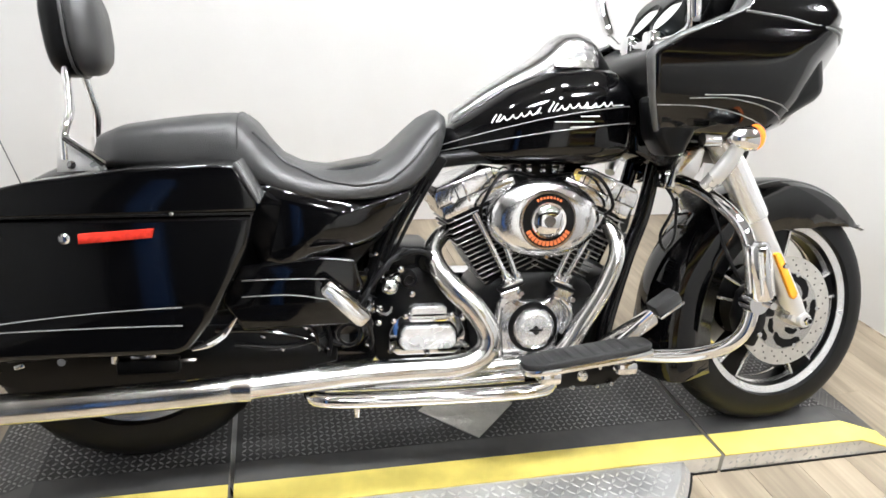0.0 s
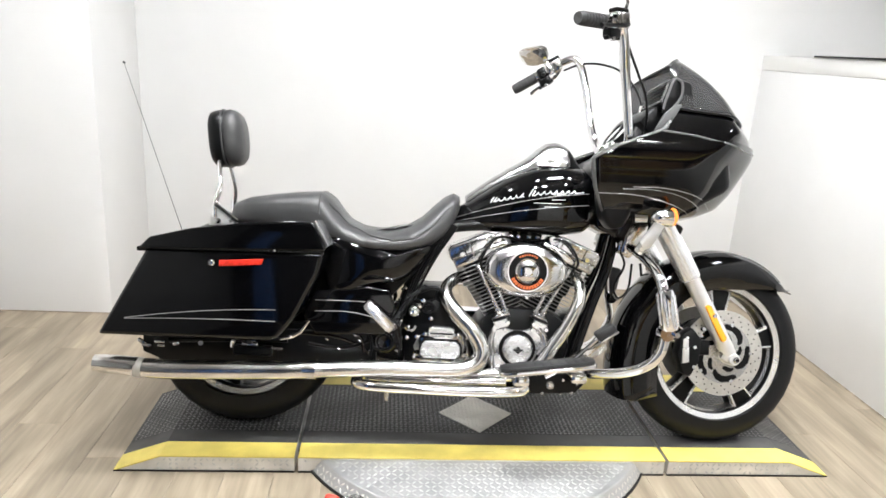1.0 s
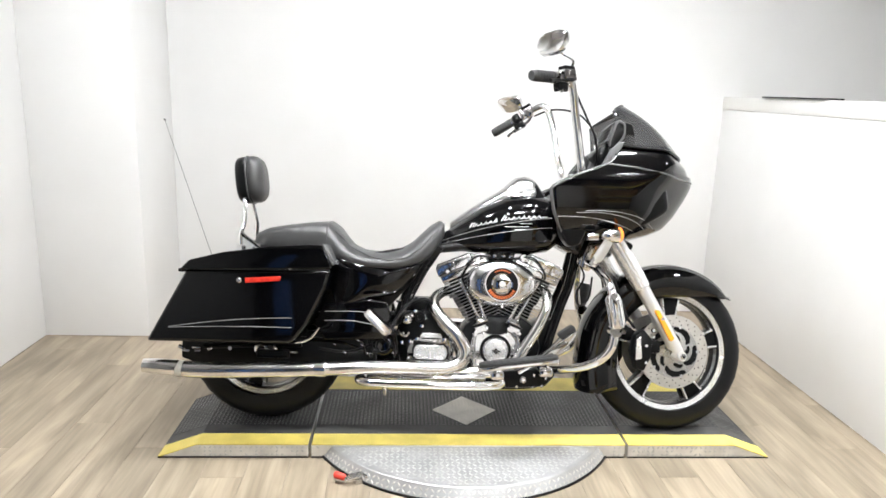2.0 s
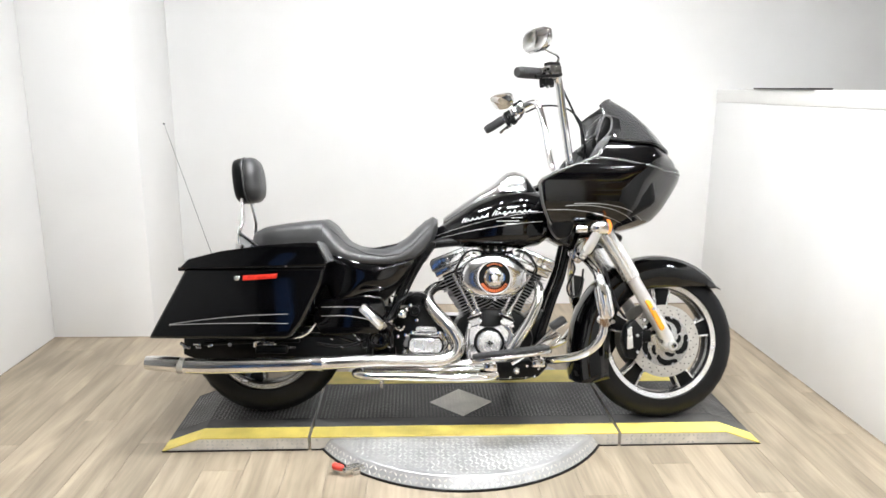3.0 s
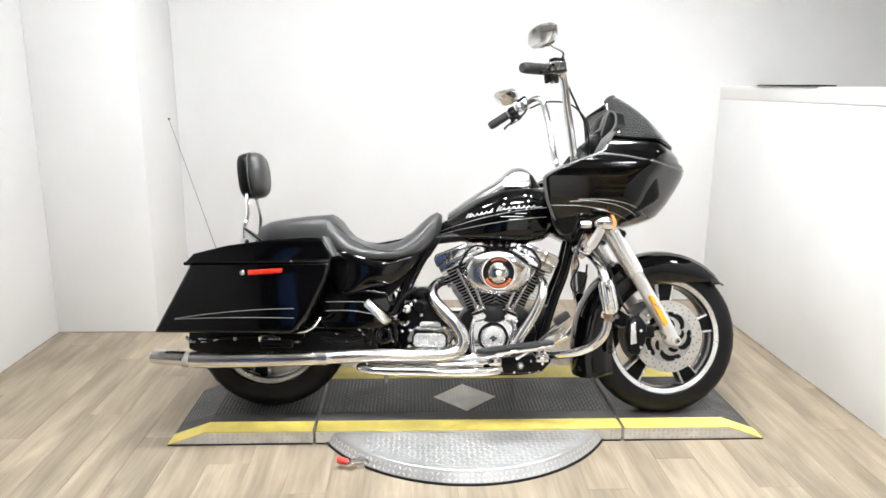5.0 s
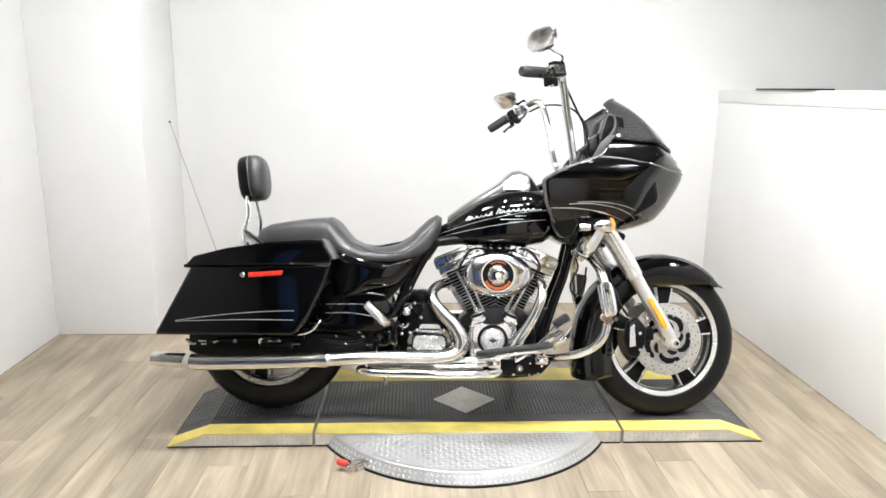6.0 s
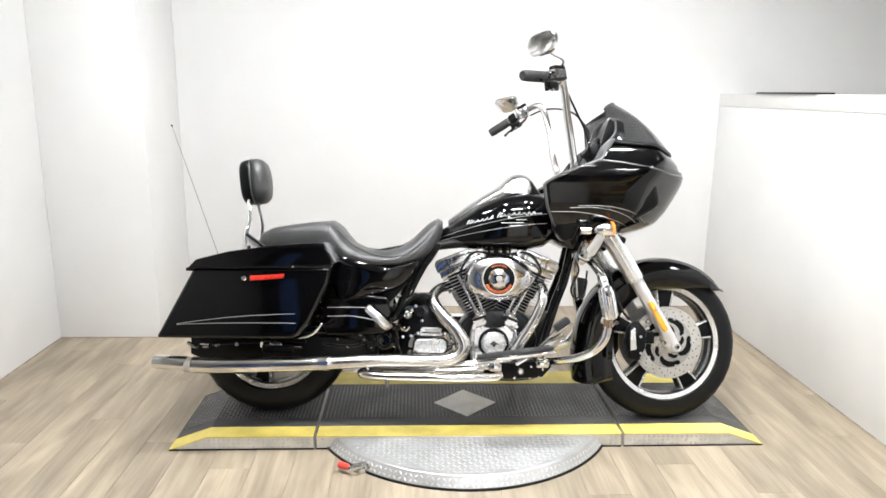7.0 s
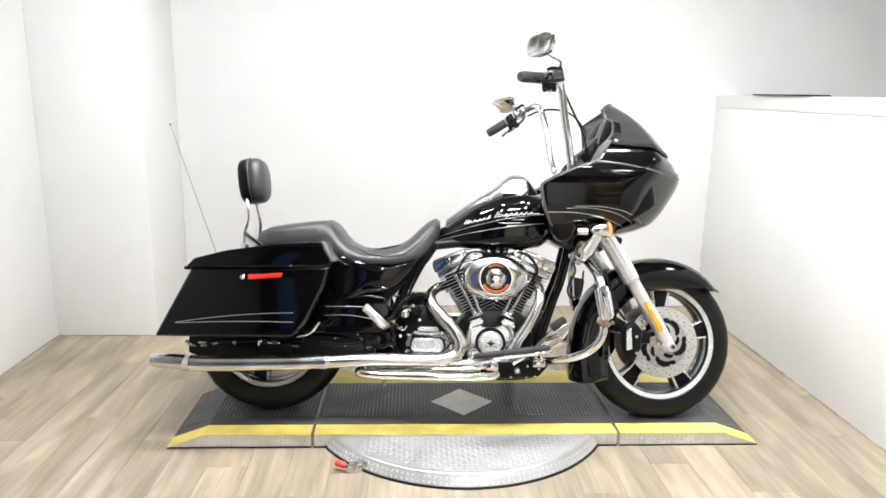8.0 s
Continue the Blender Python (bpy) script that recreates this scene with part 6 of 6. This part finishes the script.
# ---- handlebars and controls ----
bars = part("handlebar", tube([(0.36, -0.1, 0.975), (0.365, -0.16, 0.98), (0.363, -0.225, 1.0), (0.351, -0.243, 1.06), (0.325, -0.272, 1.19), (0.308, -0.295, 1.285), (0.292, -0.312, 1.322), (0.25, -0.345, 1.327), (0.138, -0.435, 1.308)], 0.0155, n=16), CHROME, bike, "tall chrome handlebar")
part("handlebar_far_side", tube([(0.36, -0.1, 0.975), (0.362, 0.1, 0.985), (0.366, 0.16, 1.0), (0.368, 0.22, 1.035), (0.352, 0.255, 1.12), (0.335, 0.285, 1.25), (0.318, 0.305, 1.33), (0.298, 0.32, 1.362), (0.268, 0.34, 1.362), (0.2, 0.37, 1.325), (0.08, 0.41, 1.252)], 0.0155, n=16), CHROME, bars)
for s in (-1, 1):
    part("riser_clamp", rbox((0.36, s * 0.06, 0.98), (0.05, 0.05, 0.06), 0.012), CHROME, bars, "chrome riser")


def controls(s, tip, root, m_at, m_turn):
    tip, root = Vector(tip), Vector(root)
    d = (root - tip).normalized()
    grip = part("grip", tube([tip - d * 0.004, tip, tip + d * 0.1, tip + d * 0.104], [0.013, 0.0195, 0.0195, 0.017], n=20, sub=2), GRIP, bars, "black rubber grip")
    for k in range(7):
        q = tip + d * (0.012 + 0.013 * k)
        part("grip_rib", tube([q, q + d * 0.006], 0.0208, n=20, sub=1), GRIP, bars)
    h = tip + d * 0.125
    turn = d.to_track_quat("X", "Z").to_matrix().to_4x4()
    part("switch_housing", rbox(h, (0.042, 0.044, 0.046), 0.01, turn), CHROME if s < 0 else SATIN, bars, "switch housing")
    part("switch_box", rbox(h + Vector((0.01, -0.01, -0.034)), (0.05, 0.035, 0.03), 0.008, turn), SATIN, bars, "black switch box")
    part("housing_cap", rbox(h + d * 0.024 + Vector((0.0, -0.006, 0.006)), (0.03, 0.052, 0.05), 0.01, turn), CHROME, bars, "chrome switch housing cap")
    part("lever_clamp", rbox(h + d * 0.045 + Vector((0.012, 0, 0.01)), (0.045, 0.035, 0.05), 0.01, turn), CHROME, bars)
    part("reservoir", rbox(h + d * 0.03 + Vector((0.01, -0.0, 0.037)), (0.055, 0.034, 0.014), 0.004, turn), SATIN, bars, "black fluid reservoir")
    part("reservoir_body", rbox(h + d * 0.03 + Vector((0.01, 0, 0.024)), (0.04, 0.03, 0.014), 0.004, turn), CHROME, bars)
    for k, (u, v, w) in enumerate(((-0.02, -0.02, -0.05), (0.006, -0.024, -0.052), (0.03, -0.02, -0.047))):
        part("switch", rbox(h + d * u + Vector((0.006, v, w)), (0.012, 0.014, 0.012), 0.003, turn), CHROME if k == 1 else PLASTIC, bars)
    part("housing_band", tube([h - d * 0.03, h - d * 0.022], 0.024, n=20, sub=1), CHROME, bars)
    a = h + d * 0.04 + Vector((0.035, 0, 0.0))
    part("lever", tube([a, a - d * 0.05 + Vector((0.02, 0, -0.006)), a - d * 0.13 + Vector((0.022, 0, -0.012)), a - d * 0.165 + Vector((0.028, 0, -0.016))], [0.007, 0.007, 0.0055, 0.007], n=10), CHROME if s > 0 else SATIN, bars, "hand lever")
    part("switch", rbox(h + Vector((-0.004, -0.03, -0.008)), (0.016, 0.012, 0.014), 0.003), PLASTIC, bars)
    part("switch", rbox(h + Vector((0.012, -0.03, 0.01)), (0.012, 0.012, 0.01), 0.003), PLASTIC, bars)
    stem0 = h + d * 0.045 + Vector((0.01, 0, 0.03))
    mat_ = Matrix.Translation(m_at) @ m_turn
    mir = part("mirror", moved(skin([[(x, y * k * (1 + 0.12 * z / 0.05), z * k) for y, z in
                                     [(0.07 * math.copysign(abs(math.cos(q)) ** 0.75, math.cos(q)), 0.043 * math.copysign(abs(math.sin(q)) ** 0.75, math.sin(q))) for q in np.linspace(0, 2 * math.pi, 29)[:-1]]]
                                     for x, k in ((-0.012, 0.96), (-0.004, 1.0), (0.01, 0.94), (0.024, 0.75), (0.032, 0.4))]), mat_), CHROME, bars, "chrome-backed handlebar mirror")
    part("mirror_glass", moved(skin([[(x, y * k * (1 + 0.12 * z / 0.05), z * k) for y, z in
                                      [(0.066 * math.copysign(abs(math.cos(q)) ** 0.75, math.cos(q)), 0.039 * math.copysign(abs(math.sin(q)) ** 0.75, math.sin(q))) for q in np.linspace(0, 2 * math.pi, 29)[:-1]]]
                                      for x, k in ((-0.0135, 0.97), (-0.0125, 1.0))]), mat_), MIRROR, mir, "mirror glass")
    part("mirror_stem", tube([stem0, stem0 + (Vector(m_at) - stem0) * 0.3 + Vector((0.03, 0, 0.01)), Vector(m_at) + Vector((0.03, 0, -0.03)), Vector(m_at) + Vector((0.015, 0, 0))], 0.0055, n=10), CHROME, mir)


controls(-1, (0.138, -0.435, 1.308), (0.275, -0.335, 1.326), (0.203, -0.455, 1.415), rz(36) @ ry(4))
controls(1, (0.08, 0.41, 1.252), (0.25, 0.345, 1.352), (0.161, 0.475, 1.406), rz(44) @ ry(-40))
part("cable", tube([(0.29, -0.31, 1.315), (0.313, -0.29, 1.3), (0.34, -0.27, 1.255), (0.372, -0.25, 1.2), (0.41, -0.22, 1.135), (0.428, -0.18, 1.06), (0.42, -0.12, 0.99)], 0.0042, n=8), PLASTIC, bike, "black throttle cable")
part("cable", tube([(0.255, 0.33, 1.32), (0.3, 0.31, 1.338), (0.345, 0.28, 1.342), (0.395, 0.24, 1.33), (0.44, 0.17, 1.292), (0.478, 0.1, 1.213), (0.492, 0.05, 1.12), (0.48, 0.02, 1.06)], 0.0042, n=8), PLASTIC, bike, "black clutch cable")
part("front_cable", tube([(0.39, -0.1, 0.65), (0.4, -0.14, 0.6), (0.37, -0.14, 0.53), (0.39, -0.13, 0.49), (0.43, -0.1, 0.52), (0.45, -0.06, 0.6)], 0.004, n=8), PLASTIC, bike)

# antenna
part("antenna", tube([(-1.14, 0.2, 0.6), (-1.163, 0.2, 0.66), (-1.382, 0.21, 1.228)], [0.0024, 0.0013, 0.0008], n=8, sub=3), GRIP, bike, "thin black radio aerial")
part("antenna_tip", lathe([(0, -0.006), (0.004, -0.004), (0.004, 0.004), (0, 0.006)], (-1.382, 0.21, 1.23), 8), PLASTIC, bike)

# ---- floor planks, last ----
floor_base = tagged(part("floor", rbox(((LEFT + FAR) / 2, (FRONT + BACK) / 2, -0.06), (FAR - LEFT + 0.24, BACK - FRONT + 0.24, 0.112), 0), GAP), "oak-look vinyl plank floor", "floor", kind="structure")
PW, PL = 0.152, 1.22
plank_mesh = {}


def plank_data(length):
    key = round(length, 3)
    if key not in plank_mesh:
        bm = rbox((0, 0, -0.003), (PW - 0.0008, key - 0.0008, 0.006), 0.0006, seg=1)
        me = bpy.data.meshes.new("plank")
        bm.to_mesh(me)
        bm.free()
        me.materials.append(PLANK)
        plank_mesh[key] = me
    return plank_mesh[key]


random.seed(11)
columns = int((RIGHT - LEFT) / PW) + 1
offsets = [0.0, 0.41, 0.82, 0.2, 0.61, 1.02]
for c in range(columns):
    x = LEFT + PW * (c + 0.5)
    if x + PW / 2 > RIGHT + 0.1:
        continue
    y = FRONT - PL + offsets[(c * 4 + c // 3) % 6]
    while y < BACK:
        a, b = max(y, FRONT), min(y + PL, BACK)
        if b - a > 0.05:
            share("plank", plank_data(b - a), floor_base, pose(x, (a + b) / 2, 0.0))
        y += PL
